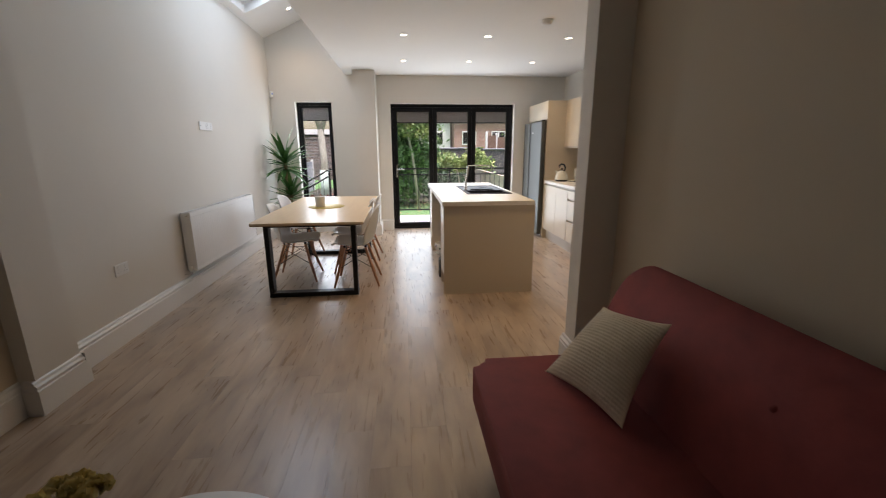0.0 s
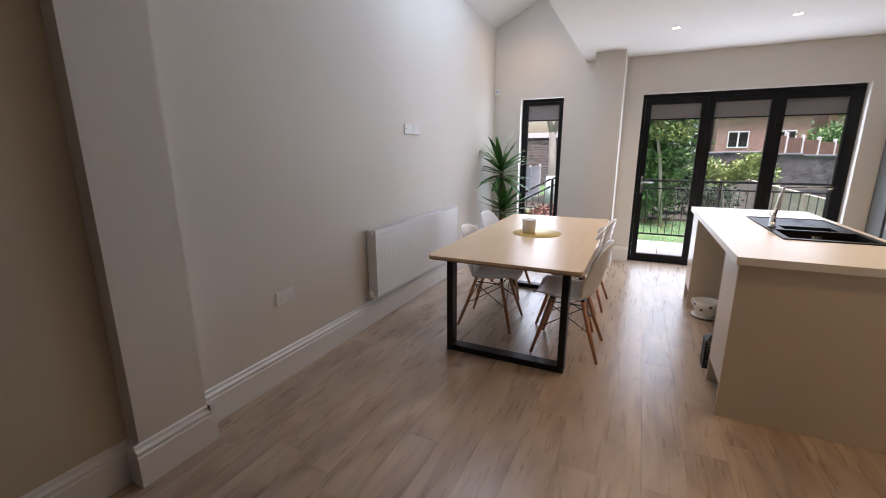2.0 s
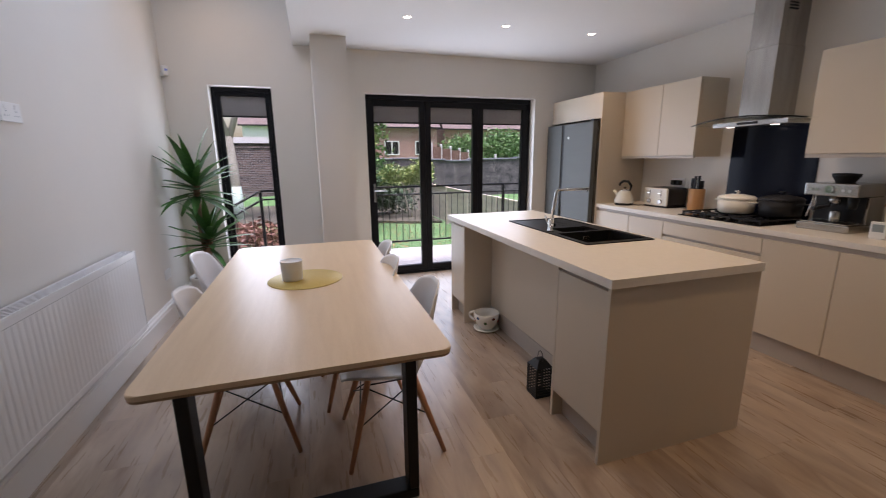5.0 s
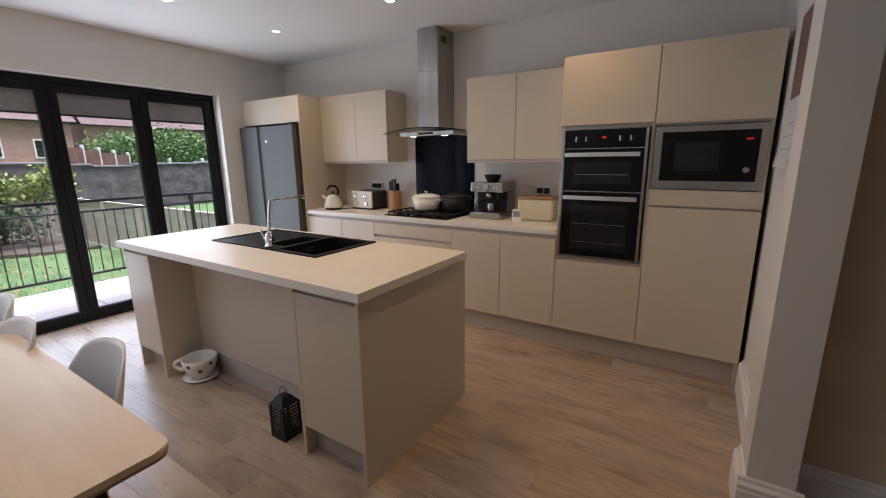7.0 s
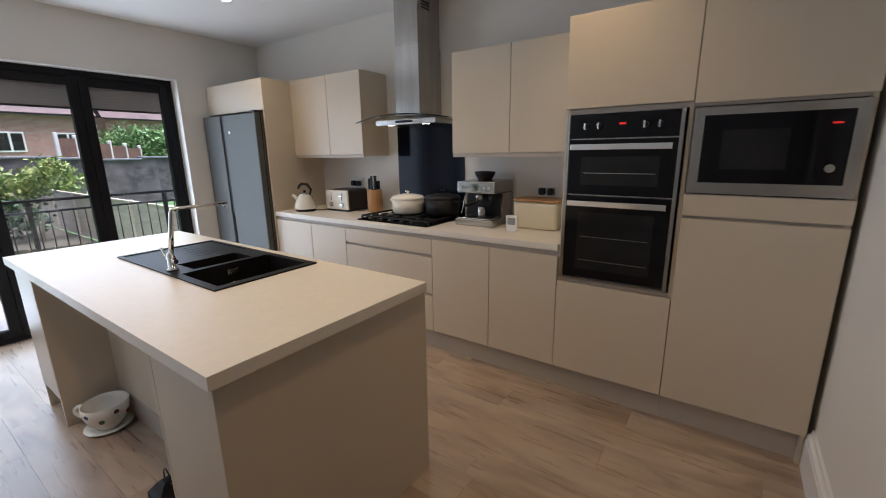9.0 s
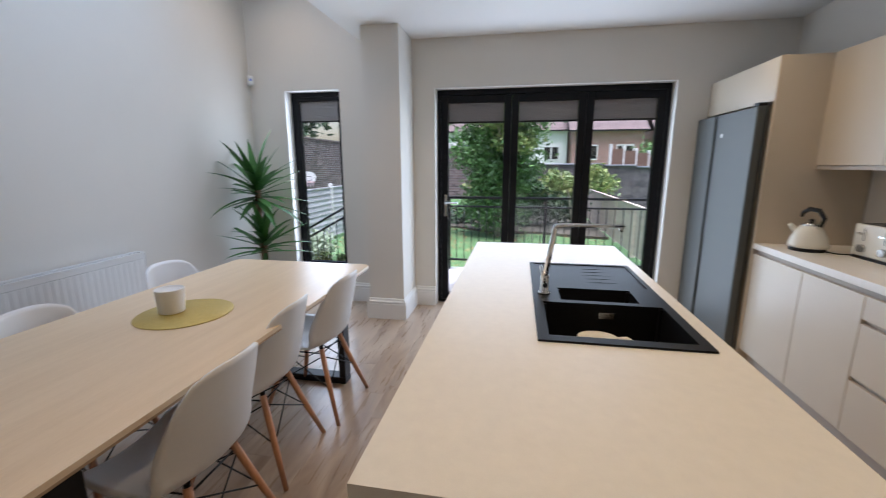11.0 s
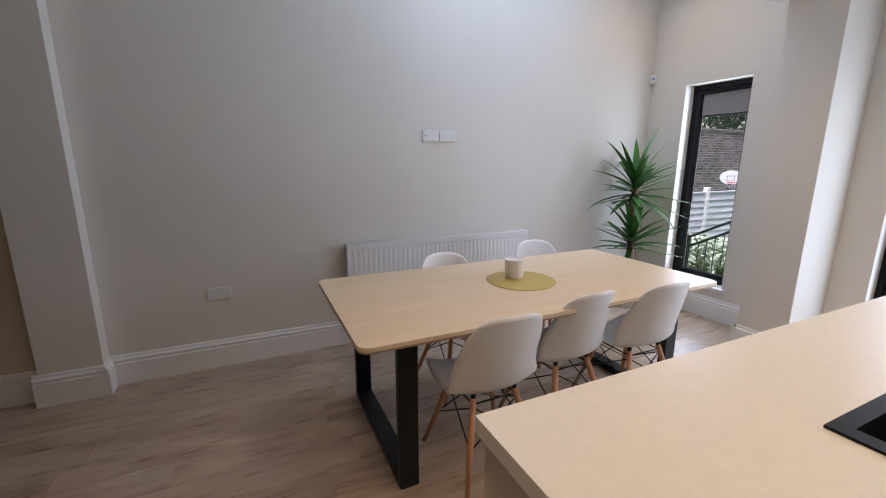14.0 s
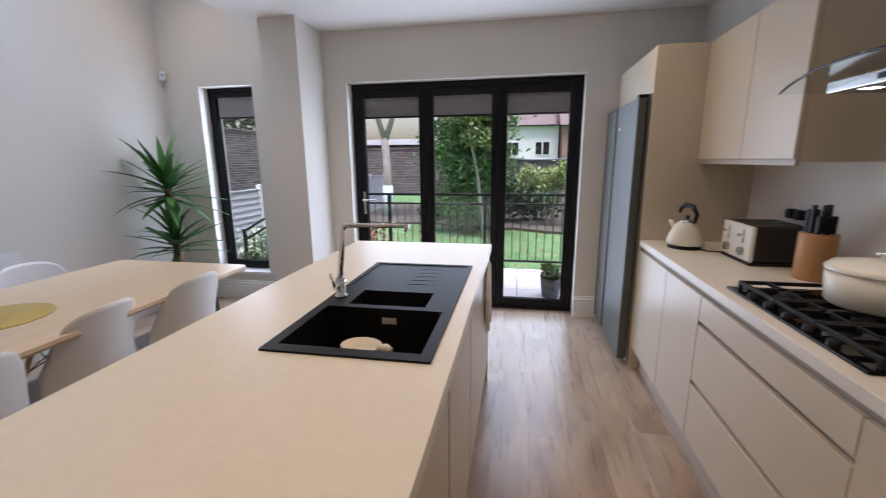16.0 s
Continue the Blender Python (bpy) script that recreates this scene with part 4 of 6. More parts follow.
def kettle():
    x, y, z = 2.735, 6.22, 0.91
    k = thing("kettle", "cream traditional electric kettle with a black handle", "kettle", (x, y, z))
    bm = bmesh.new()
    lathe(bm, [(0.0, 0.0), (0.088, 0.0), (0.09, 0.018), (0.084, 0.022), (0.0, 0.022)], x, y, z, 28)
    part("base", bm, BLACK, k)
    bm = bmesh.new()
    lathe(bm, [(0.0, 0.0225), (0.098, 0.0225), (0.099, 0.04), (0.086, 0.085), (0.062, 0.13), (0.045, 0.152), (0.0, 0.152)], x, y, z, 32)
    bod = part("body", bm, WHITEC, k)
    bm = bmesh.new()
    tube(bm, [(x - 0.03, y + 0.055, z + 0.10), (x - 0.05, y + 0.085, z + 0.135), (x - 0.058, y + 0.098, z + 0.148)], [0.022, 0.015, 0.012], 14)
    part("spout", bm, WHITEC, bod)
    bm = bmesh.new()
    lathe(bm, [(0.044, 0.1525), (0.043, 0.16), (0.02, 0.172), (0.0, 0.174)], x, y, z, 24)
    lid = part("lid", bm, CHROME, k, "chrome lid")
    bm = bmesh.new()
    lathe(bm, [(0.0, 0.173), (0.012, 0.176), (0.013, 0.188), (0.0, 0.193)], x, y, z, 14)
    part("knob", bm, BLACK, lid)
    bm = bmesh.new()
    tube(bm, [(x + 0.02, y - 0.05, z + 0.15), (x + 0.026, y - 0.062, z + 0.20), (x + 0.012, y - 0.03, z + 0.245), (x - 0.008, y + 0.02, z + 0.25), (x - 0.022, y + 0.05, z + 0.225), (x - 0.024, y + 0.055, z + 0.20)], [0.008, 0.012, 0.014, 0.014, 0.012, 0.008], 10)
    part("handle", bm, BLACK, k)
    part("band", boxes((x - 0.002, x + 0.002, y - 0.06, y - 0.045, z + 0.13, z + 0.155)), CHROME, k)
    bm = bmesh.new()
    tube(bm, [(x + 0.05, y - 0.07, z + 0.008), (x + 0.08, y - 0.12, z + 0.005), (x + 0.16, y - 0.13, z + 0.005), (x + 0.25, y - 0.16, z + 0.006), (EX - 0.02, y - 0.2, z + 0.10), (EX - 0.02, y - 0.22, z + 0.17)], 0.0035, 6)
    part("flex", bm, BLACK, k)


kettle()


def toaster():
    t = thing("toaster", "cream and dark steel four slice toaster", "toaster", (2.99, 5.93, 0.91))
    x0, x1, y0, y1, z0, z1 = 2.865, 3.125, 5.79, 6.08, 0.925, 1.105
    part("base", boxes((x0 + 0.004, x1 - 0.004, y0 + 0.004, y1 - 0.004, 0.91, z0)), BLACK, t)
    part("body", boxes((x0 + 0.012, x1, y0, y1, z0, z1), bevel=0.02, seg=3), material("toaster_dark_steel", (0.035, 0.032, 0.032), 0.3, 0.3), t)
    f = part("front_panel", boxes((x0, x0 + 0.022, y0, y1, z0, z1 - 0.002), bevel=0.02, seg=3), WHITEC, t)
    for y in (y0 + 0.075, y1 - 0.075):
        bm = bmesh.new()
        tube(bm, [(x0 - 0.0005, y, z0 + 0.045), (x0 - 0.016, y, z0 + 0.045)], [0.022, 0.020], 18)
        part("dial", bm, STEEL, f)
        part("lever_slot", boxes((x0 - 0.0012, x0 - 0.0002, y - 0.003, y + 0.003, z0 + 0.085, z1 - 0.025)), BLACK, f)
        part("lever", boxes((x0 - 0.022, x0 - 0.0015, y - 0.018, y + 0.018, z1 - 0.06, z1 - 0.048), bevel=0.003), CHROME, f)
    for k in range(4):
        y = y0 + 0.05 + 0.058 * k
        part("slot", boxes((x0 + 0.05, x1 - 0.03, y, y + 0.024, z1 - 0.001, z1 + 0.0008)), BLACK, t)


toaster()


def knife_block():
    x, y = 3.02, 5.60
    k = thing("knife_block", "round wooden knife block full of black handled knives", "knife block", (x, y, 0.91))
    bm = bmesh.new()
    lathe(bm, [(0.0, 0.0), (0.066, 0.0), (0.068, 0.004), (0.068, 0.196), (0.064, 0.2), (0.0, 0.2)], x, y, 0.91, 28)
    part("block", bm, ACACIA, k)
    for i, (dx, dy) in enumerate(((-0.03, -0.035), (-0.034, 0.0), (-0.03, 0.034), (0.0, -0.04), (0.004, -0.004), (0.002, 0.036), (0.034, -0.022), (0.036, 0.02))):
        h = 0.075 + 0.022 * ((i * 5) % 3)
        part("knife_handle", boxes((x + dx - 0.007, x + dx + 0.007, y + dy - 0.011, y + dy + 0.011, 1.1105, 1.11 + h), bevel=0.004), BLACK, k)


knife_block()


def coffee_machine():
    c = thing("coffee_machine", "brushed steel bean to cup espresso machine with hopper", "coffee machine", (2.98, 4.44, 0.91))
    x0, x1, y0, y1, z = 2.86, 3.13, 4.295, 4.60, 0.91
    part("base", boxes((x0 - 0.05, x1, y0, y1, z, z + 0.05), bevel=0.006), STEEL, c)
    tr = part("drip_tray", boxes((x0 - 0.045, x0 + 0.10, y0 + 0.02, y1 - 0.02, z + 0.0505, z + 0.058), bevel=0.002), CHROME, c)
    for k in range(7):
        part("slat", boxes((x0 - 0.035, x0 + 0.09, y0 + 0.04 + 0.034 * k, y0 + 0.046 + 0.034 * k, z + 0.0582, z + 0.0605)), BLACK, tr)
    part("back_body", boxes((x0 + 0.105, x1, y0, y1, z + 0.0505, z + 0.23), bevel=0.004), DSTEEL, c)
    part("splash_panel", boxes((x0 + 0.099, x0 + 0.1045, y0 + 0.012, y1 - 0.012, z + 0.06, z + 0.228)), BLACK, c, "black panel behind the drip tray")
    hd = part("head", boxes((x0 - 0.02, x1, y0, y1, z + 0.2305, z + 0.315), bevel=0.008), STEEL, c)
    bm = bmesh.new()
    tube(bm, [(x0 - 0.0205, 4.45, z + 0.275), (x0 - 0.030, 4.45, z + 0.275)], 0.026, 22)
    part("gauge", bm, CHROME, hd)
    for y in (4.34, 4.375, 4.525, 4.56):
        bm = bmesh.new()
        tube(bm, [(x0 - 0.0205, y, z + 0.272), (x0 - 0.026, y, z + 0.272)], 0.010, 14)
        part("button", bm, CHROME, hd)
    bm = bmesh.new()
    tube(bm, [(x0 + 0.05, 4.45, z + 0.229), (x0 + 0.05, 4.45, z + 0.175)], [0.036, 0.033], 20)
    g = part("group_head", bm, STEEL, c)
    bm = bmesh.new()
    tube(bm, [(x0 + 0.02, 4.46, z + 0.165), (x0 - 0.05, 4.475, z + 0.155), (x0 - 0.10, 4.485, z + 0.150)], [0.010, 0.013, 0.012], 12)
    part("portafilter_handle", bm, BLACK, g)
    bm = bmesh.new()
    lathe(bm, [(0.028, 0.0), (0.032, 0.01), (0.030, 0.07), (0.026, 0.075), (0.0, 0.075)], x0 + 0.04, 4.43, z + 0.0605, 20)
    part("milk_jug", bm, STEEL, c)
    bm = bmesh.new()
    tube(bm, [(x0 + 0.03, 4.56, z + 0.229), (x0 + 0.02, 4.57, z + 0.15), (x0 + 0.0, 4.575, z + 0.08)], 0.005, 8)
    part("steam_wand", bm, CHROME, c)
    bm = bmesh.new()
    tube(bm, [(x0 + 0.04, 4.345, z + 0.229), (x0 + 0.04, 4.345, z + 0.15)], [0.03, 0.02], 16)
    part("grinder_chute", bm, BLACK, c)
    bm = bmesh.new()
    lathe(bm, [(0.0, 0.3155), (0.05, 0.3155), (0.055, 0.325), (0.074, 0.36), (0.076, 0.375), (0.0, 0.38)], x0 + 0.14, 4.46, z, 26)
    part("bean_hopper", bm, BLACK, c)


coffee_machine()
cl = thing("thermostat", "small white digital room thermostat on its stand", "thermostat", (2.79, 4.135, 0.91))
part("case", boxes((2.775, 2.795, 4.095, 4.175, 0.915, 1.015), bevel=0.004), WHITEP, cl)
part("screen", boxes((2.7735, 2.7748, 4.108, 4.162, 0.955, 1.000)), LCD, cl)
part("stand", boxes((2.77, 2.825, 4.105, 4.165, 0.91, 0.9148)), WHITEP, cl)
bb = thing("bread_bin", "cream metal bread bin with a thin wooden lid", "bread bin", (3.01, 4.02, 0.91))
part("bin", boxes((2.905, 3.105, 3.875, 4.185, 0.91, 1.095), bevel=0.02, seg=3), CREAM, bb)
part("lid", boxes((2.900, 3.110, 3.870, 4.190, 1.0955, 1.110), bevel=0.005), ACACIA, bb)


def wall_plate(name, label, cat, ys, z, x, sx, w=0.146, h=0.086, detail="socket", group=""):
    """Plates on a wall whose face is x, looking along sx."""
    for y in ys:
        p = thing(name, label, cat, (x, y, z), group)
        a, b = sorted((x + sx * 0.0005, x + sx * 0.010))
        pl = part("plate", boxes((a, b, y - w / 2, y + w / 2, z - h / 2, z + h / 2), bevel=0.003), WHITEP, p)
        f0, f1 = sorted((x + sx * 0.0102, x + sx * 0.0125))
        if detail == "socket":
            for dy in (-0.036, 0.036):
                part("rocker", boxes((f0, f1, y + dy - 0.009, y + dy + 0.009, z + 0.012, z + 0.032), bevel=0.001), WHITEP, pl)
                for ey, ez in ((0, 0.004), (-0.011, -0.016), (0.011, -0.016)):
                    part("pin_hole", boxes((f0, f0 + 0.0006, y + dy + ey - 0.002, y + dy + ey + 0.002, z + ez - 0.003, z + ez + 0.003)), LCD, pl)
        else:
            for dy in (-0.06, 0.06):
                part("screw", boxes((f0, f0 + 0.0006, y + dy - 0.003, y + dy + 0.003, z - 0.003, z + 0.003)), LCD, pl)
            if detail == "aerial":
                part("aerial_port", boxes((f0, f0 + 0.0012, y - 0.05, y - 0.042, z - 0.004, z + 0.004)), BLACK, pl)


wall_plate("wall_socket", "white double wall socket above the skirting", "socket", (3.315,), 0.535, WX, 1, group="sockets")
wall_plate("blank_plate", "white aerial wall plate high on the wall", "wall plate", (4.918,), 1.638, WX, 1, detail="aerial", group="wall plates")
wall_plate("blank_plate", "white double socket plate high on the wall", "wall plate", (5.067,), 1.638, WX, 1, detail="socket", group="wall plates")
wall_plate("wall_socket", "white double wall socket by the plant", "socket", (6.72,), 0.43, WX, 1, group="sockets")
wall_plate("wall_socket", "white double wall socket above the worktop", "socket", (5.93, 4.03), 1.15, EX, -1, group="sockets")
for y in (5.90, 5.965, 4.0, 4.065):
    pg = single("mains_plug", boxes((EX - 0.055, EX - 0.0128, y - 0.022, y + 0.022, 1.125, 1.172), bevel=0.008, seg=3), BLACK, "black mains plug pushed into the wall socket", "plug", "mains plugs")

wall_plate("wall_socket", "white double wall socket low on the sitting end wall", "socket", (1.76,), 0.50, LWX, 1, group="sockets")
for y in (1.722, 1.798):
    single("mains_plug", boxes((LWX + 0.0128, LWX + 0.055, y - 0.022, y + 0.022, 0.475, 0.525), bevel=0.008, seg=3), BLACK, "black mains plug pushed into the wall socket", "plug", "mains plugs")


# radiator
def radiator():
    y0, y1, z0, z1 = 4.19, 5.845, 0.255, 0.82
    r = thing("radiator", "long white double panel radiator on the wall", "radiator", (-1.69, 5.0, z0))
    bm = bmesh.new()
    n = 40
    pitch = (y1 - y0 - 0.05) / n
    xs = []
    for k in range(n):
        a = y0 + 0.025 + k * pitch
        xs += [(a, -1.622), (a + 0.30 * pitch, -1.622), (a + 0.42 * pitch, -1.6207), (a + 0.88 * pitch, -1.6207)]
    xs = [(y0 + 0.001, -1.622)] + xs + [(y1 - 0.001, -1.622)]
    lo = [bm.verts.new((x, y, z0 + 0.035)) for y, x in xs]
    hi = [bm.verts.new((x, y, z1 - 0.045)) for y, x in xs]
    for k in range(len(xs) - 1):
        bm.faces.new((lo[k], lo[k + 1], hi[k + 1], hi[k]))
    box(bm, -1.632, -1.620, y0, y1, z0, z0 + 0.035, 0.004)
    box(bm, -1.632, -1.620, y0, y1, z1 - 0.045, z1 - 0.008, 0.004)
    part("front_panel", bm, RADW, r)
    part("rear_panel", boxes((-1.705, -1.694, y0, y1, z0, z1 - 0.01), bevel=0.003), RADW, r)
    part("fins", boxes(*[(-1.693, -1.634, y0 + 0.03 + 0.033 * k, y0 + 0.031 + 0.033 * k, z0 + 0.03, z1 - 0.05) for k in range(48)]), RADW, r)
    for y in (y0 - 0.002, y1 - 0.002):
        part("side_cover", boxes((-1.706, -1.618, y, y + 0.004, z0 + 0.01, z1)), RADW, r)
    part("top_grille", boxes((-1.706, -1.618, y0 + 0.0025, y0 + 0.012, z1 - 0.008, z1), (-1.706, -1.618, y1 - 0.012, y1 - 0.0025, z1 - 0.008, z1), (-1.706, -1.698, y0 + 0.012, y1 - 0.012, z1 - 0.008, z1),
                             (-1.626, -1.618, y0 + 0.012, y1 - 0.012, z1 - 0.008, z1), *[(-1.698, -1.626, y0 + 0.03 + 0.02 * k, y0 + 0.038 + 0.02 * k, z1 - 0.006, z1 - 0.001) for k in range(80)]), RADW, r)
    for y in (y0 + 0.25, y1 - 0.25):
        part("wall_bracket", boxes((WX + 0.0005, -1.7055, y - 0.02, y + 0.02, z0 + 0.05, z1 - 0.1)), RADW, r)
    for y in (y0 - 0.03, y1 + 0.03):
        bm = bmesh.new()
        tube(bm, [(WX + 0.0005, y, z0 - 0.02), (-1.672, y, z0 - 0.02), (-1.664, y, z0 - 0.012), (-1.662, y, z0 + 0.03), (-1.662, y + (0.03 if y < 5 else -0.03), z0 + 0.045)], 0.0075, 10)
        pp = part("pipe", bm, CHROME, r)
        bm = bmesh.new()
        lathe(bm, [(0.0, 0.0), (0.015, 0.0), (0.018, 0.02), (0.015, 0.05), (0.0, 0.052)], -1.662, y, z0 + 0.005, 16)
        part("valve_cap", bm, WHITEP, pp)
    bm = bmesh.new()
    tube(bm, [(-1.648, y0 - 0.0025, z1 - 0.03), (-1.648, y0 - 0.012, z1 - 0.03)], 0.009, 10)
    part("bleed_plug", bm, CHROME, r)


radiator()
al = thing("alarm_sensor", "small white corner alarm motion detector high up", "alarm sensor", (-1.69, 7.35, 2.2))
part("bracket", boxes((WX + 0.0005, WX + 0.03, NY - 0.045, NY - 0.0005, 2.20, 2.235), bevel=0.003), WHITEP, al)
bm = bmesh.new()
box(bm, -0.026, 0.026, -0.022, 0.022, -0.045, 0.045, 0.012, 3)
bmesh.ops.transform(bm, matrix=pose(-1.682, 7.345, 2.25, 0, 0, 45), verts=bm.verts)
bd = part("case", bm, WHITEP, al)
bm = bmesh.new()
box(bm, -0.012, 0.012, -0.0245, -0.0225, -0.005, 0.015)
bmesh.ops.transform(bm, matrix=pose(-1.682, 7.345, 2.25, 0, 0, 45), verts=bm.verts)
part("lens", bm, material("blue_lens", (0.25, 0.35, 0.75), 0.2), bd, "bluish lens")

# ---------- things on and by the table ----------
GOLD = material("gold_woven_mat", (0.50, 0.36, 0.085), 0.45, 0.35, second=(0.62, 0.46, 0.13), scale=60, bump=0.4, fine=260)
bm = bmesh.new()
lathe(bm, [(0.0, 0.0), (0.20, 0.0), (0.202, 0.002), (0.20, 0.004), (0.0, 0.004)], -0.505, 4.965, 0.755, 64)
single("placemat", bm, GOLD, "round gold woven placemat on the dining table", "placemat")
bm = bmesh.new()
prof = [(0.0, 0.0), (0.050, 0.0), (0.053, 0.004)]
for k in range(22):
    z = 0.006 + 0.0046 * k
    prof += [(0.053 + 0.006 * k / 22, z), (0.0537 + 0.006 * k / 22, z + 0.0023)]
prof += [(0.0605, 0.11), (0.058, 0.112), (0.056, 0.108), (0.054, 0.104), (0.0, 0.1035)]
lathe(bm, prof, -0.575, 4.965, 0.759, 40)
single("ceramic_pot", bm, SHELL, "small white ribbed ceramic pot standing on the placemat", "pot")

# ---------- yucca ----------
LEAF = material("yucca_leaf", (0.020, 0.075, 0.020), 0.46, second=(0.075, 0.20, 0.045), scale=5, obj=0.5, fine=50, spec=0.3)
BARK = material("yucca_bark", (0.17, 0.10, 0.06), 0.9, second=(0.30, 0.20, 0.13), scale=25, stretch=(1, 1, 2.5), bump=0.6, fine=90)
POTW = material("pot_glaze", (0.78, 0.77, 0.74), 0.3, var=0.03)
SOIL = material("potting_soil", (0.035, 0.022, 0.015), 0.95, var=0.5, scale=60, bump=0.8)


def leaf_mesh(length, width, droop, lift):
    me = bpy.data.meshes.new("leaf")
    n, vs, fs = 9, [], []
    x = z = 0.0
    ang = lift
    for i in range(n + 1):
        f = i / n
        w = width * (0.55 + 0.45 * math.sin(min(1, f * 2.2) * math.pi / 2)) * (1 - f ** 2.6) + 0.0004
        vs += [(x, -w, z + 0.25 * w), (x, 0, z), (x, w, z + 0.25 * w)]
        x += math.cos(ang) * length / n
        z += math.sin(ang) * length / n
        ang -= droop / n * (0.4 + 1.2 * f)
    for i in range(n):
        a = 3 * i
        fs += [(a, a + 3, a + 4, a + 1), (a + 1, a + 4, a + 5, a + 2)]
    me.from_pydata(vs, [], fs)
    for p in me.polygons:
        p.use_smooth = True
    me.materials.append(LEAF)
    return me


def yucca():
    rnd = random.Random(5)
    px, py = -1.45, 6.98
    y = thing("yucca_plant", "tall green yucca with two leafy heads in a pot", "plant", (px, py, 0))
    bm = bmesh.new()
    lathe(bm, [(0.0, 0.0), (0.125, 0.0), (0.13, 0.01), (0.165, 0.30), (0.172, 0.305), (0.172, 0.33), (0.155, 0.33), (0.15, 0.29), (0.0, 0.285)], px, py, 0, 36)
    pot = part("pot", bm, POTW, y)
    bm = bmesh.new()
    lathe(bm, [(0.153, 0.292), (0.1, 0.303), (0.0, 0.306)], px, py, 0, 30)
    part("soil", bm, SOIL, pot, "dark soil")
    heads = [((px - 0.02, py + 0.01), 1.19, 40, 0.96), ((px + 0.05, py - 0.05), 0.70, 32, 0.84)]
    for (hx, hy), hz, n, s in heads:
        bm = bmesh.new()
        pts = [(px + (hx - px) * f + 0.01 * math.sin(7 * f), py + (hy - py) * f, 0.28 + (hz - 0.28) * f) for f in [k / 7 for k in range(8)]]
        tube(bm, pts, [0.033 - 0.006 * k / 7 + 0.003 * (k % 2) for k in range(8)], 12)
        part("stem", bm, BARK, y)
    kinds = [leaf_mesh(0.43 + 0.05 * (k % 3), 0.036 + 0.004 * (k % 4), 0.14 + 0.16 * (k % 5), 0.2) for k in range(10)]
    for (hx, hy), hz, n, s in heads:
        for k in range(n):
            f = k / (n - 1)
            up = 76 - (96 if hz > 1 else 84) * f ** 0.8 + rnd.uniform(-9, 9)
            me = kinds[min(9, int(f * 6) + rnd.randrange(4))]
            ob = new("leaf", me)
            ob.parent = y
            ob.matrix_parent_inverse = y.matrix_basis.inverted()
            sc = s * rnd.uniform(0.85, 1.15)
            ob.matrix_basis = pose(hx, hy, hz + 0.05 - 0.16 * f, 0, -up + 11, 137.5 * k + rnd.uniform(-14, 14)) @ Matrix.Diagonal((sc, sc, sc, 1))


yucca()

# ---------- in the island recess ----------
CUPW = material("cup_glaze", (0.81, 0.78, 0.71), 0.2, var=0.03)
cp = thing("teacup_planter", "large cream polka dot teacup planter on its saucer", "planter", (0.885, 5.60, 0))
bm = bmesh.new()
lathe(bm, [(0.0, 0.0), (0.075, 0.0), (0.108, 0.014), (0.110, 0.019), (0.075, 0.010), (0.0, 0.010)], 0.885, 5.60, 0, 36)
part("saucer", bm, CUPW, cp)
bm = bmesh.new()
lathe(bm, [(0.0, 0.0105), (0.055, 0.0105), (0.06, 0.02), (0.088, 0.055), (0.102, 0.10), (0.106, 0.15), (0.101, 0.15), (0.096, 0.10), (0.08, 0.06), (0.0, 0.03)], 0.885, 5.60, 0, 36)
cup = part("cup", bm, CUPW, cp)
bm = bmesh.new()
tube(bm, [(0.825 - 0.036 * math.sin(a), 5.685 + 0.056 * math.sin(a), 0.092 + 0.036 * math.cos(a)) for a in [math.pi * k / 12 for k in range(13)]], 0.012, 10)
part("handle", bm, CUPW, cup)
for i, col in enumerate(((0.5, 0.06, 0.06), (0.05, 0.10, 0.25), (0.10, 0.16, 0.08), (0.16, 0.05, 0.03), (0.5, 0.06, 0.06), (0.05, 0.10, 0.25))):
    a, z = radians(165 + 38 * i), 0.085 + 0.035 * (i % 2)
    r = 0.0985 + 0.0045 * (i % 2)
    c0 = Vector((0.885 + r * math.cos(a), 5.60 + r * math.sin(a), z))
    out = Vector((math.cos(a), math.sin(a), -0.25)).normalized()
    bm = bmesh.new()
    tube(bm, [c0 - out * 0.002, c0 + out * 0.0022], 0.0125, 16)
    part("dot", bm, material("dot_glaze", col, 0.25), cup)


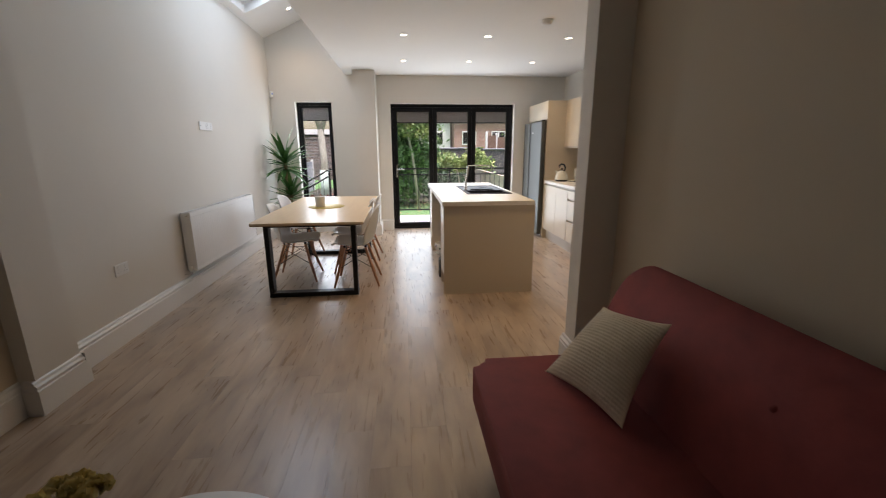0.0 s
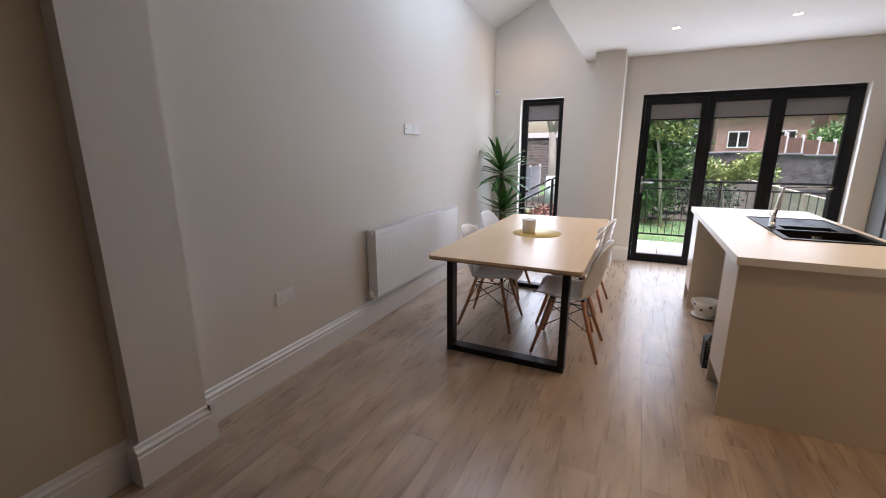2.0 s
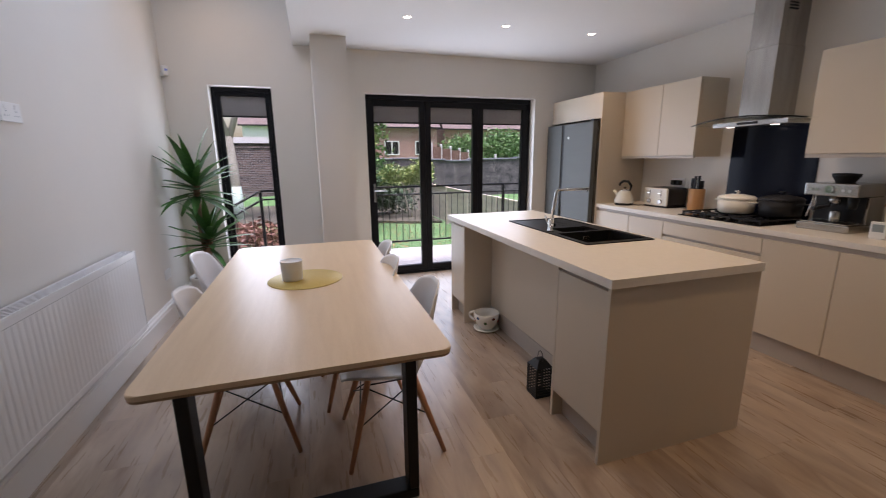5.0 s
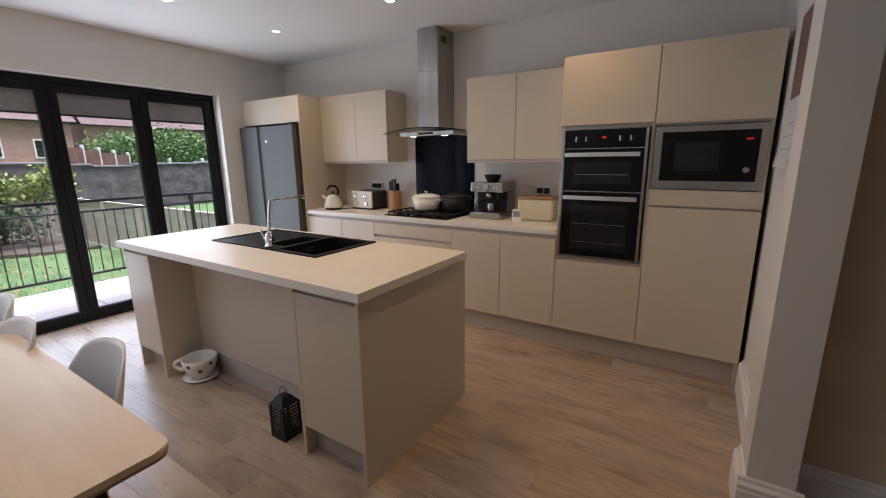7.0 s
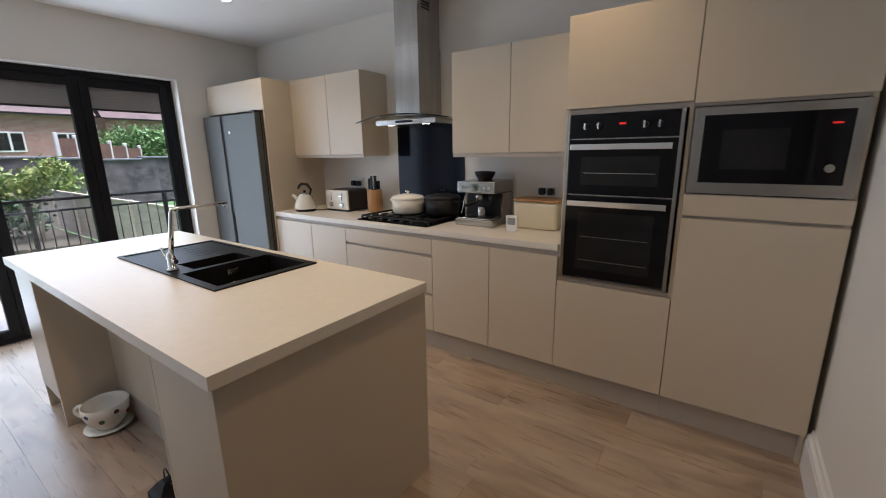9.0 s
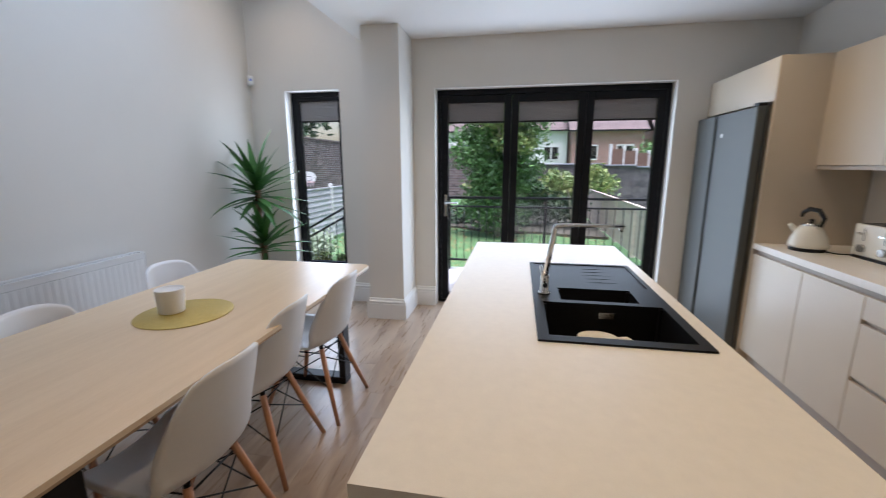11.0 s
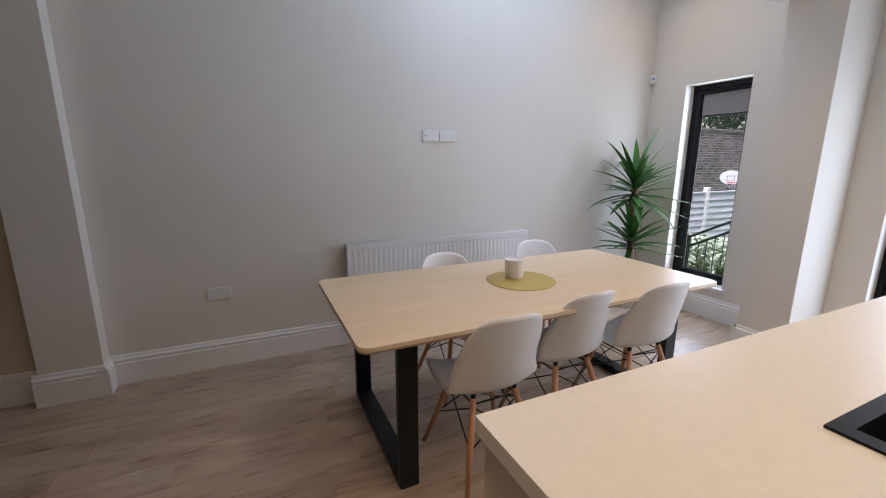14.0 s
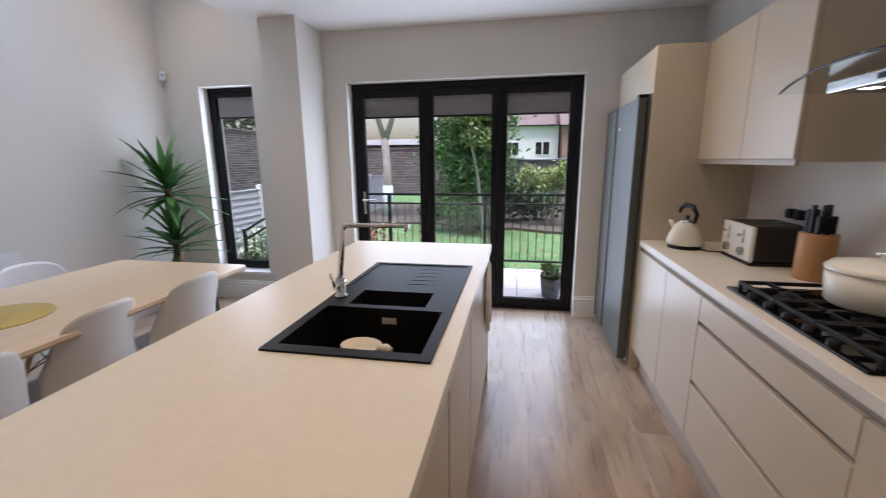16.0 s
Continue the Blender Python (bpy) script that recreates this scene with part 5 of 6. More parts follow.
def lantern():
    x, y = 0.80, 4.60
    l = thing("lantern", "small black pierced metal lantern with a wire handle", "lantern", (x, y, 0))
    w = 0.055
    part("base", boxes((x - w, x + w, y - w, y + w, 0, 0.014), bevel=0.002), BLACK, l)
    for sx in (-1, 1):
        for sy in (-1, 1):
            part("corner_post", boxes((x + sx * w - 0.006 * (sx + 1) , x + sx * w + 0.006 * (1 - sx), y + sy * w - 0.006 * (sy + 1), y + sy * w + 0.006 * (1 - sy), 0.0142, 0.19)), BLACK, l)
    for k in range(9):
        z = 0.022 + 0.0185 * k
        part("slat", boxes((x - w + 0.012, x + w - 0.012, y - w + 0.001, y - w + 0.004, z, z + 0.0085), (x - w + 0.012, x + w - 0.012, y + w - 0.004, y + w - 0.001, z, z + 0.0085),
                           (x - w + 0.001, x - w + 0.004, y - w + 0.012, y + w - 0.012, z, z + 0.0085), (x + w - 0.004, x + w - 0.001, y - w + 0.012, y + w - 0.012, z, z + 0.0085)), BLACK, l)
    bm = bmesh.new()
    lathe(bm, [(0.078, 0.1905), (0.06, 0.205), (0.035, 0.23), (0.02, 0.235), (0.0, 0.236)], x, y, 0, 4, smooth=False)
    bmesh.ops.rotate(bm, verts=bm.verts, cent=(x, y, 0), matrix=Matrix.Rotation(radians(45), 3, 'Z'))
    part("roof", bm, BLACK, l)
    bm = bmesh.new()
    tube(bm, [(x, y + 0.03 * math.cos(a), 0.225 + 0.055 * math.sin(a)) for a in [math.pi * k / 10 for k in range(11)]], 0.0022, 6)
    part("handle", bm, BLACK, l)


lantern()
sp = thing("ceramic_dish", "cream ceramic handled dish standing in the sink bowl", "dish", (1.28, 4.80, 0.737))
bm = bmesh.new()
lathe(bm, [(0.0, 0.0), (0.045, 0.0), (0.055, 0.06), (0.068, 0.108), (0.064, 0.110), (0.052, 0.08), (0.035, 0.066), (0.0, 0.064)], 1.275, 4.80, 0.737, 30, sx=1.0, sy=0.8)
part("dish", bm, CUPW, sp)
bm = bmesh.new()
tube(bm, [(1.335, 4.795, 0.838), (1.365, 4.785, 0.844), (1.385, 4.78, 0.842)], [0.013, 0.016, 0.008], 10)
part("handle", bm, CUPW, sp)
# tea towel over the island's far door
tw = thing("tea_towel", "white tea towel hanging over the island cupboard door", "tea towel", (1.62, 5.85, 0.5))
bm = bmesh.new()
for k in range(12):
    y = 5.74 + 0.02 * k
    x = 1.604 + 0.010 * (k % 2) + 0.004 * math.sin(k)
    vs = [bm.verts.new((xx, yy, zz)) for xx, yy, zz in ((x, y, 0.845), (x + 0.006, y, 0.845), (x + 0.014, y, 0.50 + 0.01 * (k % 3)), (x + 0.004, y, 0.50 + 0.01 * (k % 3)))]
    if k:
        for a in range(4):
            bm.faces.new((last[a], last[(a + 1) % 4], vs[(a + 1) % 4], vs[a])).smooth = True
    else:
        bm.faces.new(vs)
    last = vs
bm.faces.new(last[::-1])
part("cloth", bm, material("towel_cotton", (0.72, 0.70, 0.66), 0.9, var=0.06, bump=0.3), tw)

# ---------- notice and switch on the dividing wall ----------
PRINT = material("photo_print", (0.035, 0.025, 0.025), 0.35, second=(0.28, 0.10, 0.07), scale=14, fine=60)
PAPER = material("calendar_paper", (0.70, 0.68, 0.66), 0.6, var=0.05)
cal = thing("wall_calendar", "wall calendar with a dark photo above a white page", "calendar", (2.1, 2.54, 1.7))
part("photo_page", boxes((1.90, 2.33, 2.5355, 2.5425, 1.69, 2.06)), PRINT, cal)
bm = bmesh.new()
last = None
for k in range(13):
    z, out = 1.688 - 0.32 * k / 12, 0.002 + 0.034 * (k / 12) ** 2.2
    row = [bm.verts.new((x, 2.5362 + out + d, z)) for x, d in ((1.90, 0.0), (2.33, 0.0), (2.33, 0.0012), (1.90, 0.0012))]
    for i in range(4) if last else ():
        bm.faces.new((last[i], last[(i + 1) % 4], row[(i + 1) % 4], row[i]))
    if k in (0, 12):
        bm.faces.new(row)
    last = row
pg = part("date_page", bm, PAPER, cal, "white page curling away from the wall")
for r in range(4):
    out = 2.5362 + 0.002 + 0.034 * ((0.058 + 0.06 * r) / 0.32) ** 2.2
    part("print_line", boxes((1.93, 2.30, out + 0.0014, out + 0.0022, 1.63 - 0.06 * r, 1.634 - 0.06 * r)), LCD, pg)
sw = thing("light_switch", "white light switch on the dividing wall", "light switch", (2.0, 2.537, 1.19))
part("plate", boxes((1.957, 2.043, 2.5355, 2.545, 1.147, 1.233), bevel=0.003), WHITEP, sw)
part("rocker", boxes((1.987, 2.013, 2.5452, 2.549, 1.172, 1.208), bevel=0.001), WHITEP, sw)

# ---------- sitting end ----------
def sofa():
    s = thing("sofa", "plum red fabric sofa with a buttoned back", "sofa", (1.1, 1.0, 0))
    bm = bmesh.new()
    prism(bm, rounded(0.665, 1.37, 0.02, 1.90, 0.07), 0.27, 0.435)
    bmesh.ops.bevel(bm, geom=[e for e in bm.edges if abs(e.verts[0].co.z - e.verts[1].co.z) < 1e-6], offset=0.03, segments=4, affect='EDGES')
    for f in bm.faces:
        f.smooth = True
    part("seat", bm, SOFA, s)
    bm = bmesh.new()
    prism(bm, rounded(-0.04, 0.515, 0.02, 1.955, 0.19, 10), -0.065, 0.065)
    bmesh.ops.bevel(bm, geom=[e for e in bm.edges if abs(e.verts[0].co.z - e.verts[1].co.z) < 1e-6], offset=0.03, segments=4, affect='EDGES')
    tilt = pose(1.30, 0, 0.395, 0, -66, 0)
    bmesh.ops.transform(bm, matrix=tilt, verts=bm.verts)
    for f in bm.faces:
        f.smooth = True
    b = part("backrest", bm, SOFA, s)
    for v in (0.22,):
        for y in (0.14, 0.60, 1.08, 1.56):
            bm = bmesh.new()
            lathe(bm, [(0.013, -0.002), (0.010, 0.002), (0.0, 0.003)], v + 0.08, y, 0.0655, 14)
            bmesh.ops.transform(bm, matrix=tilt, verts=bm.verts)
            part("button", bm, SOFA, b)
    part("base_frame", boxes((0.72, 1.36, 0.08, 1.87, 0.20, 0.2695)), BLACK, s)
    for x in (0.78, 1.30):
        for y in (0.16, 1.78):
            bm = bmesh.new()
            tube(bm, [(x, y, 0), (x, y, 0.2)], [0.014, 0.024], 12)
            part("leg", bm, BEECH, s)


sofa()
KNIT = material("cream_ribbed_knit", (0.74, 0.63, 0.47), 0.9, second=(0.86, 0.77, 0.62), scale=30, bump=0.5, fine=500)


def cushion():
    L, B, T, R = Vector((0.967, 1.745, 0.445)), Vector((1.10, 1.345, 0.45)), Vector((1.25, 1.83, 0.70)), Vector((1.30, 1.44, 0.785))
    nrm = (B - L).cross(T - L).normalized()
    if nrm.x > 0:
        nrm = -nrm
    bm = bmesh.new()
    n = 130
    sides = []
    for sgn in (1, -1):
        g = []
        for j in range(n + 1):
            row = []
            for i in range(n + 1):
                u, v = i / n, j / n
                p = L * (1 - u) * (1 - v) + B * u * (1 - v) + T * (1 - u) * v + R * u * v
                c = (L + B + T + R) / 4
                e = (4 * u * (1 - u)) ** 0.6 * (4 * v * (1 - v)) ** 0.6
                pinch = 0.11 * (4 * u * (1 - u) * (1 - 4 * v * (1 - v)) + 4 * v * (1 - v) * (1 - 4 * u * (1 - u)))
                p = p + (c - p) * pinch
                rib = (0.0018 * math.sin(v * math.pi * 56) + 0.0013 * math.sin(u * math.pi * 56)) * min(1, 5 * e)
                row.append(bm.verts.new(p + nrm * sgn * (0.07 * e + rib) + Vector((0, 0, 0.02)) * e))
            g.append(row)
        sides.append(g)
        for j in range(n):
            for i in range(n):
                bm.faces.new((g[j][i], g[j][i + 1], g[j + 1][i + 1], g[j + 1][i])).smooth = True
    bmesh.ops.remove_doubles(bm, verts=bm.verts, dist=0.0008)
    single("cushion", bm, KNIT, "cream ribbed scatter cushion leaning on the sofa", "cushion")


cushion()
ct = thing("coffee_table", "round white topped low coffee table", "coffee table", (-0.175, 0.865, 0))
bm = bmesh.new()
lathe(bm, [(0.0, 0.43), (0.34, 0.43), (0.345, 0.437), (0.345, 0.447), (0.34, 0.452), (0.0, 0.452)], -0.175, 0.865, 0, 56)
part("top", bm, WHITEP, ct)
for k in range(3):
    a = radians(90 + 120 * k)
    bm = bmesh.new()
    tube(bm, [(-0.175 + 0.28 * math.cos(a), 0.865 + 0.28 * math.sin(a), 0), (-0.175 + 0.2 * math.cos(a), 0.865 + 0.2 * math.sin(a), 0.43)], [0.012, 0.018], 12)
    part("leg", bm, BEECH, ct)
YELLOW = material("yellow_petals", (0.82, 0.64, 0.25), 0.7, second=(0.90, 0.80, 0.46), scale=30, bump=0.4)
fl = thing("flower_vase", "bunch of pale yellow flowers in a short vase", "flowers", (-0.455, 1.00, 0.452))
bm = bmesh.new()
lathe(bm, [(0.0, 0.0), (0.045, 0.0), (0.06, 0.04), (0.05, 0.085), (0.054, 0.095), (0.048, 0.095), (0.0, 0.08)], -0.455, 1.00, 0.452, 24)
part("vase", bm, SHELL, fl)
rf = random.Random(8)
for k in range(16):
    a, r = rf.uniform(0, 6.28), 0.12 * math.sqrt(rf.random())
    cx, cy, cz = -0.455 + r * math.cos(a), 1.00 + r * math.sin(a), 0.585 + 0.03 * rf.random()
    bm = bmesh.new()
    for i in range(26):
        d = Vector((rf.gauss(0, 1), rf.gauss(0, 1), abs(rf.gauss(0, 1)))).normalized()
        s1 = d.orthogonal().normalized() * 0.014
        s2 = d.cross(s1)
        c0 = Vector((cx, cy, cz))
        vs = [bm.verts.new(c0), bm.verts.new(c0 + d * 0.024 + s1), bm.verts.new(c0 + d * 0.034), bm.verts.new(c0 + d * 0.024 - s1)]
        bm.faces.new(vs)
        vs = [bm.verts.new(c0), bm.verts.new(c0 + d * 0.022 + s2), bm.verts.new(c0 + d * 0.034), bm.verts.new(c0 + d * 0.022 - s2)]
        bm.faces.new(vs)
    part("flower", bm, YELLOW, fl)
    bm = bmesh.new()
    tube(bm, [(-0.455, 1.00, 0.50), (cx, cy, cz)], 0.002, 5)
    part("stalk", bm, LEAF, fl)
ft = thing("footstool", "dark red-brown padded footstool on short legs", "footstool", (-1.2, 1.13, 0))
bm = bmesh.new()
prism(bm, rounded(-1.50, -0.96, 0.86, 1.40, 0.07), 0.14, 0.40)
bmesh.ops.bevel(bm, geom=[e for e in bm.edges if abs(e.verts[0].co.z - e.verts[1].co.z) < 1e-6], offset=0.03, segments=3, affect='EDGES')
part("pad", bm, material("brown_leather", (0.075, 0.028, 0.02), 0.5, var=0.2, scale=10, bump=0.3), ft)
for x in (-1.42, -1.04):
    for y in (0.94, 1.32):
        bm = bmesh.new()
        tube(bm, [(x, y, 0), (x, y, 0.142)], [0.014, 0.02], 10)
        part("leg", bm, BEECH, ft)

# ---------- outside ----------
GRASS = material("lawn_grass", (0.055, 0.135, 0.042), 0.9, second=(0.13, 0.25, 0.095), scale=1.4, fine=60, bump=0.6)
SLAB = material("pale_paving", (0.68, 0.665, 0.64), 0.8, var=0.12, scale=3, bump=0.2, obj=0.3)
RENDERW = material("patio_edge", (0.33, 0.31, 0.29), 0.9, var=0.15)
FENCEW = material("weathered_fence_board", (0.52, 0.44, 0.36), 0.85, second=(0.70, 0.62, 0.52), scale=3, stretch=(1, 1, 8), obj=0.4, bump=0.3)
FENCEG = material("grey_fence_board", (0.36, 0.36, 0.37), 0.85, second=(0.56, 0.56, 0.58), scale=3, stretch=(1, 1, 8), obj=0.4, bump=0.3)
FENCEB = material("brown_fence_panel", (0.10, 0.055, 0.04), 0.85, second=(0.20, 0.12, 0.085), scale=3, stretch=(6, 1, 1))
CONC = material("concrete_post", (0.62, 0.61, 0.59), 0.85, var=0.1, scale=8)
DSTONE = material("dark_stone_wall", (0.020, 0.019, 0.024), 0.9, second=(0.15, 0.135, 0.14), scale=3.2, fine=14, bump=0.8)
TREEB = material("pale_bark", (0.30, 0.27, 0.22), 0.9, second=(0.50, 0.46, 0.38), scale=6, stretch=(1, 1, 0.4), bump=0.6, fine=40)
GREEN = material("shrub_leaf", (0.045, 0.105, 0.030), 0.55, second=(0.15, 0.30, 0.085), scale=3, island=0.9)
YGREEN = material("yellowing_leaf", (0.08, 0.17, 0.045), 0.55, second=(0.34, 0.38, 0.12), scale=2, island=0.9)
DGREEN = material("conifer_leaf", (0.015, 0.045, 0.015), 0.6, second=(0.04, 0.10, 0.035), scale=3, island=0.9)
RUST = material("red_shrub_leaf", (0.12, 0.05, 0.035), 0.6, second=(0.28, 0.14, 0.10), scale=3, island=0.9)
TILE = material("roof_tile", (0.10, 0.075, 0.07), 0.85, second=(0.19, 0.14, 0.13), scale=2, bump=0.5, island=0.6)
WPAINT = material("white_render", (0.72, 0.71, 0.69), 0.8, var=0.05)


def brick_material(name, c1, c2, mortar, scale=1.0):
    m = bpy.data.materials.new(name)
    m.use_nodes = True
    N, L = m.node_tree.nodes, m.node_tree.links
    bs = N["Principled BSDF"]
    tc, sep, add, comb, br = N.new("ShaderNodeTexCoord"), N.new("ShaderNodeSeparateXYZ"), N.new("ShaderNodeMath"), N.new("ShaderNodeCombineXYZ"), N.new("ShaderNodeTexBrick")
    L.new(tc.outputs["Object"], sep.inputs[0])
    L.new(sep.outputs["X"], add.inputs[0])
    L.new(sep.outputs["Y"], add.inputs[1])
    L.new(add.outputs[0], comb.inputs["X"])
    L.new(sep.outputs["Z"], comb.inputs["Y"])
    L.new(comb.outputs[0], br.inputs["Vector"])
    br.inputs["Scale"].default_value = 1.0 / scale
    br.inputs["Brick Width"].default_value, br.inputs["Row Height"].default_value, br.inputs["Mortar Size"].default_value = 0.225, 0.075, 0.009
    br.inputs["Color1"].default_value, br.inputs["Color2"].default_value, br.inputs["Mortar"].default_value = (*c1, 1), (*c2, 1), (*mortar, 1)
    no, mx = N.new("ShaderNodeTexNoise"), N.new("ShaderNodeMix")
    no.inputs["Scale"].default_value, no.inputs["Detail"].default_value, no.inputs["Roughness"].default_value = 2.2, 6.0, 0.75
    mx.data_type, mx.blend_type = 'RGBA', 'MULTIPLY'
    mx.inputs["Factor"].default_value = 0.7
    L.new(tc.outputs["Object"], no.inputs["Vector"])
    L.new(br.outputs["Color"], mx.inputs["A"])
    L.new(no.outputs["Fac"], mx.inputs["B"])
    L.new(mx.outputs["Result"], bs.inputs["Base Color"])
    bs.inputs["Roughness"].default_value = 0.9
    return m


BRICKD = brick_material("old_brick", (0.085, 0.062, 0.06), (0.29, 0.205, 0.18), (0.40, 0.385, 0.37))
BRICKR = brick_material("red_brick", (0.42, 0.19, 0.15), (0.54, 0.29, 0.235), (0.46, 0.40, 0.37))

GZ = -0.62
bm = bmesh.new()
bmesh.ops.create_grid(bm, x_segments=60, y_segments=60, size=1.0)
for v in bm.verts:
    fx, fy = v.co.x, v.co.y
    v.co = Vector((140 * fx * abs(fx) ** 0.8, 7.0 + 75 * (fy + 1) ** 1.6, 0))
    d = v.co.y
    v.co.z = GZ + 0.05 * noise.noise(Vector((v.co.x * 0.3, d * 0.3, 1))) + (1.55 * max(0, min(1, (d - 22.35) / 0.5)))
structure("ground", bm, GRASS, "green lawn and rising gardens beyond", "lawn")
bm = bmesh.new()
rg = random.Random(3)
vs, fs = [], []
for k in range(9000):
    x, y = rg.uniform(-3.8, 3.2), 9.2 + 9 * rg.random() ** 1.4
    h, a, w = rg.uniform(0.03, 0.075), rg.uniform(0, 6.28), 0.006
    n = len(vs)
    vs += [(x - w * math.cos(a), y - w * math.sin(a), GZ - 0.04), (x + w * math.cos(a), y + w * math.sin(a), GZ - 0.04), (x + rg.uniform(-0.03, 0.03), y + rg.uniform(-0.03, 0.03), GZ + h)]
    fs.append((n, n + 1, n + 2))
me = bpy.data.meshes.new("grass")
me.from_pydata(vs, [], fs)
me.materials.append(GRASS)
tagged(new("grass", me), "short green grass blades of the lawn", "grass", kind="stuff")

vs, fs = [], []
for k in range(1500):
    x, y = rg.uniform(-3.8, 3.3), 9.3 + 7.5 * rg.random()
    a, r = rg.uniform(0, 6.28), rg.uniform(0.025, 0.05)
    n = len(vs)
    vs += [(x + r * math.cos(a + q * 1.571) * (1 if q % 2 else 0.55), y + r * math.sin(a + q * 1.571) * (1 if q % 2 else 0.55), GZ + 0.055 + rg.uniform(-0.02, 0.02)) for q in range(4)]
    fs.append((n, n + 1, n + 2, n + 3))
me = bpy.data.meshes.new("fallen_leaves")
me.from_pydata(vs, [], fs)
me.materials.append(material("dry_leaf", (0.20, 0.09, 0.04), 0.8, second=(0.42, 0.27, 0.12), scale=4, island=0.9))
tagged(new("fallen_leaves", me), "brown fallen leaves scattered on the lawn", "leaves", kind="stuff")
bm = bmesh.new()
prism(bm, [(-4.0, 22.6), (-4.0, 17.0), (-2.6, 16.5), (-0.9, 16.6), (0.2, 15.8), (1.7, 15.9), (2.6, 15.4), (3.5, 15.2), (3.5, 22.6)], GZ - 0.1, GZ + 0.07)
structure("planting_bed", bm, material("bed_soil", (0.035, 0.032, 0.026), 0.95, second=(0.11, 0.10, 0.07), scale=5, fine=30, bump=0.8), "dark soil planting bed before the garden wall", "flower bed")

patio = structure("pavement_patio", boxes((-1.25, 3.6, 7.70, 9.06, GZ - 0.1, -0.046)), RENDERW, "pale paved terrace outside the garden doors", "patio")
for i in range(8):
    for j in range(3):
        x, y = -1.25 + 0.606 * i, 7.70 + 0.453 * j
        part("slab", boxes((x + 0.004, x + 0.602, y + 0.004, y + 0.449, -0.0455, -0.004 - 0.001 * ((i * 3 + j) % 3)), bevel=0.004, seg=1), SLAB, patio)
st = structure("garden_steps", boxes((-1.55, -1.2505, 7.9, 8.98, GZ - 0.1, -0.17), (-1.85, -1.5505, 7.9, 8.98, GZ - 0.1, -0.34), (-2.15, -1.8505, 7.9, 8.98, GZ - 0.1, -0.50)), SLAB, "pale stone steps down to the lawn", "steps")


def railing():
    r = thing("balcony_railing", "black metal railing with thin upright bars", "railing", (1.0, 8.93, 0))
    y = 8.93
    for z, h in ((0.975, 0.03), (0.86, 0.022), (0.12, 0.025)):
        part("rail", boxes((-1.14, 3.55, y - 0.018, y + 0.018, z, z + h), bevel=0.003), BLACK, r)
    for x in (-1.14, 0.07, 1.35, 2.62, 3.53):
        part("post", boxes((x - 0.02, x + 0.02, y - 0.0205, y + 0.0205, -0.004, 0.974), bevel=0.002), BLACK, r)
    me = None
    for k in range(45):
        x = -1.05 + 0.102 * k
        if min(abs(x - p) for p in (-1.14, 0.07, 1.35, 2.62, 3.53)) < 0.035:
            continue
        if me is None:
            bm = bmesh.new()
            tube(bm, [(0, y, 0.144), (0, y, 0.86)], 0.006, 6)
            me = mesh_of("baluster", bm, BLACK)
        ob = new("baluster", me)
        ob.parent = r
        ob.matrix_parent_inverse = r.matrix_basis.inverted()
        ob.matrix_basis = Matrix.Translation((x, 0, 0))
    h = thing("stair_handrail", "black metal handrail sloping down the garden steps", "handrail", (-1.7, 8.93, GZ))
    for dz in (0.0, -0.13, -0.78):
        bm = bmesh.new()
        tube(bm, [(-1.165, y, 0.98 + dz), (-2.15, y, 0.44 + dz)], 0.017, 8)
        part("rail", bm, BLACK, h)
    part("post", boxes((-2.17, -2.13, y - 0.02, y + 0.02, GZ, 0.47)), BLACK, h)
    for k in range(8):
        x = -1.27 - 0.105 * k
        z = 0.98 + 0.548 * (x + 1.165)
        bm = bmesh.new()
        tube(bm, [(x, y, z - 0.78), (x, y, z - 0.13)], 0.006, 6)
        part("baluster", bm, BLACK, h)


railing()


def lap_fence(name, label, x, y0, panels, top, board, post_mat, post_h, side):
    f = thing(name, label, "fence", (x, y0, GZ))
    pw, n = 1.83, 10
    h = (top - GZ - 0.1) / n
    for k in range(panels + 1):
        y = y0 + k * pw
        part("post", boxes((x - 0.05, x + 0.05, y - 0.05, y + 0.05, GZ - 0.05, post_h), bevel=0.008, seg=1), post_mat, f)
    for k in range(panels):
        y = y0 + k * pw
        me = None
        for i in range(n):
            z = GZ + 0.1 + i * h
            bm = bmesh.new()
            d = side * 0.014
            vs = [bm.verts.new(p) for p in ((x - d, y + 0.052, z - 0.02), (x - d + 0.012, y + 0.052, z - 0.02), (x + d + 0.012, y + 0.052, z + h), (x + d, y + 0.052, z + h),
                                            (x - d, y + pw - 0.052, z - 0.02), (x - d + 0.012, y + pw - 0.052, z - 0.02), (x + d + 0.012, y + pw - 0.052, z + h), (x + d, y + pw - 0.052, z + h))]
            for q in ((0, 1, 2, 3), (7, 6, 5, 4), (0, 4, 5, 1), (1, 5, 6, 2), (2, 6, 7, 3), (3, 7, 4, 0)):
                bm.faces.new([vs[a] for a in q])
            part("board", bm, board, f)
        part("capping", boxes((x - 0.03, x + 0.03, y + 0.052, y + pw - 0.052, top + 0.001, top + 0.03)), board, f)


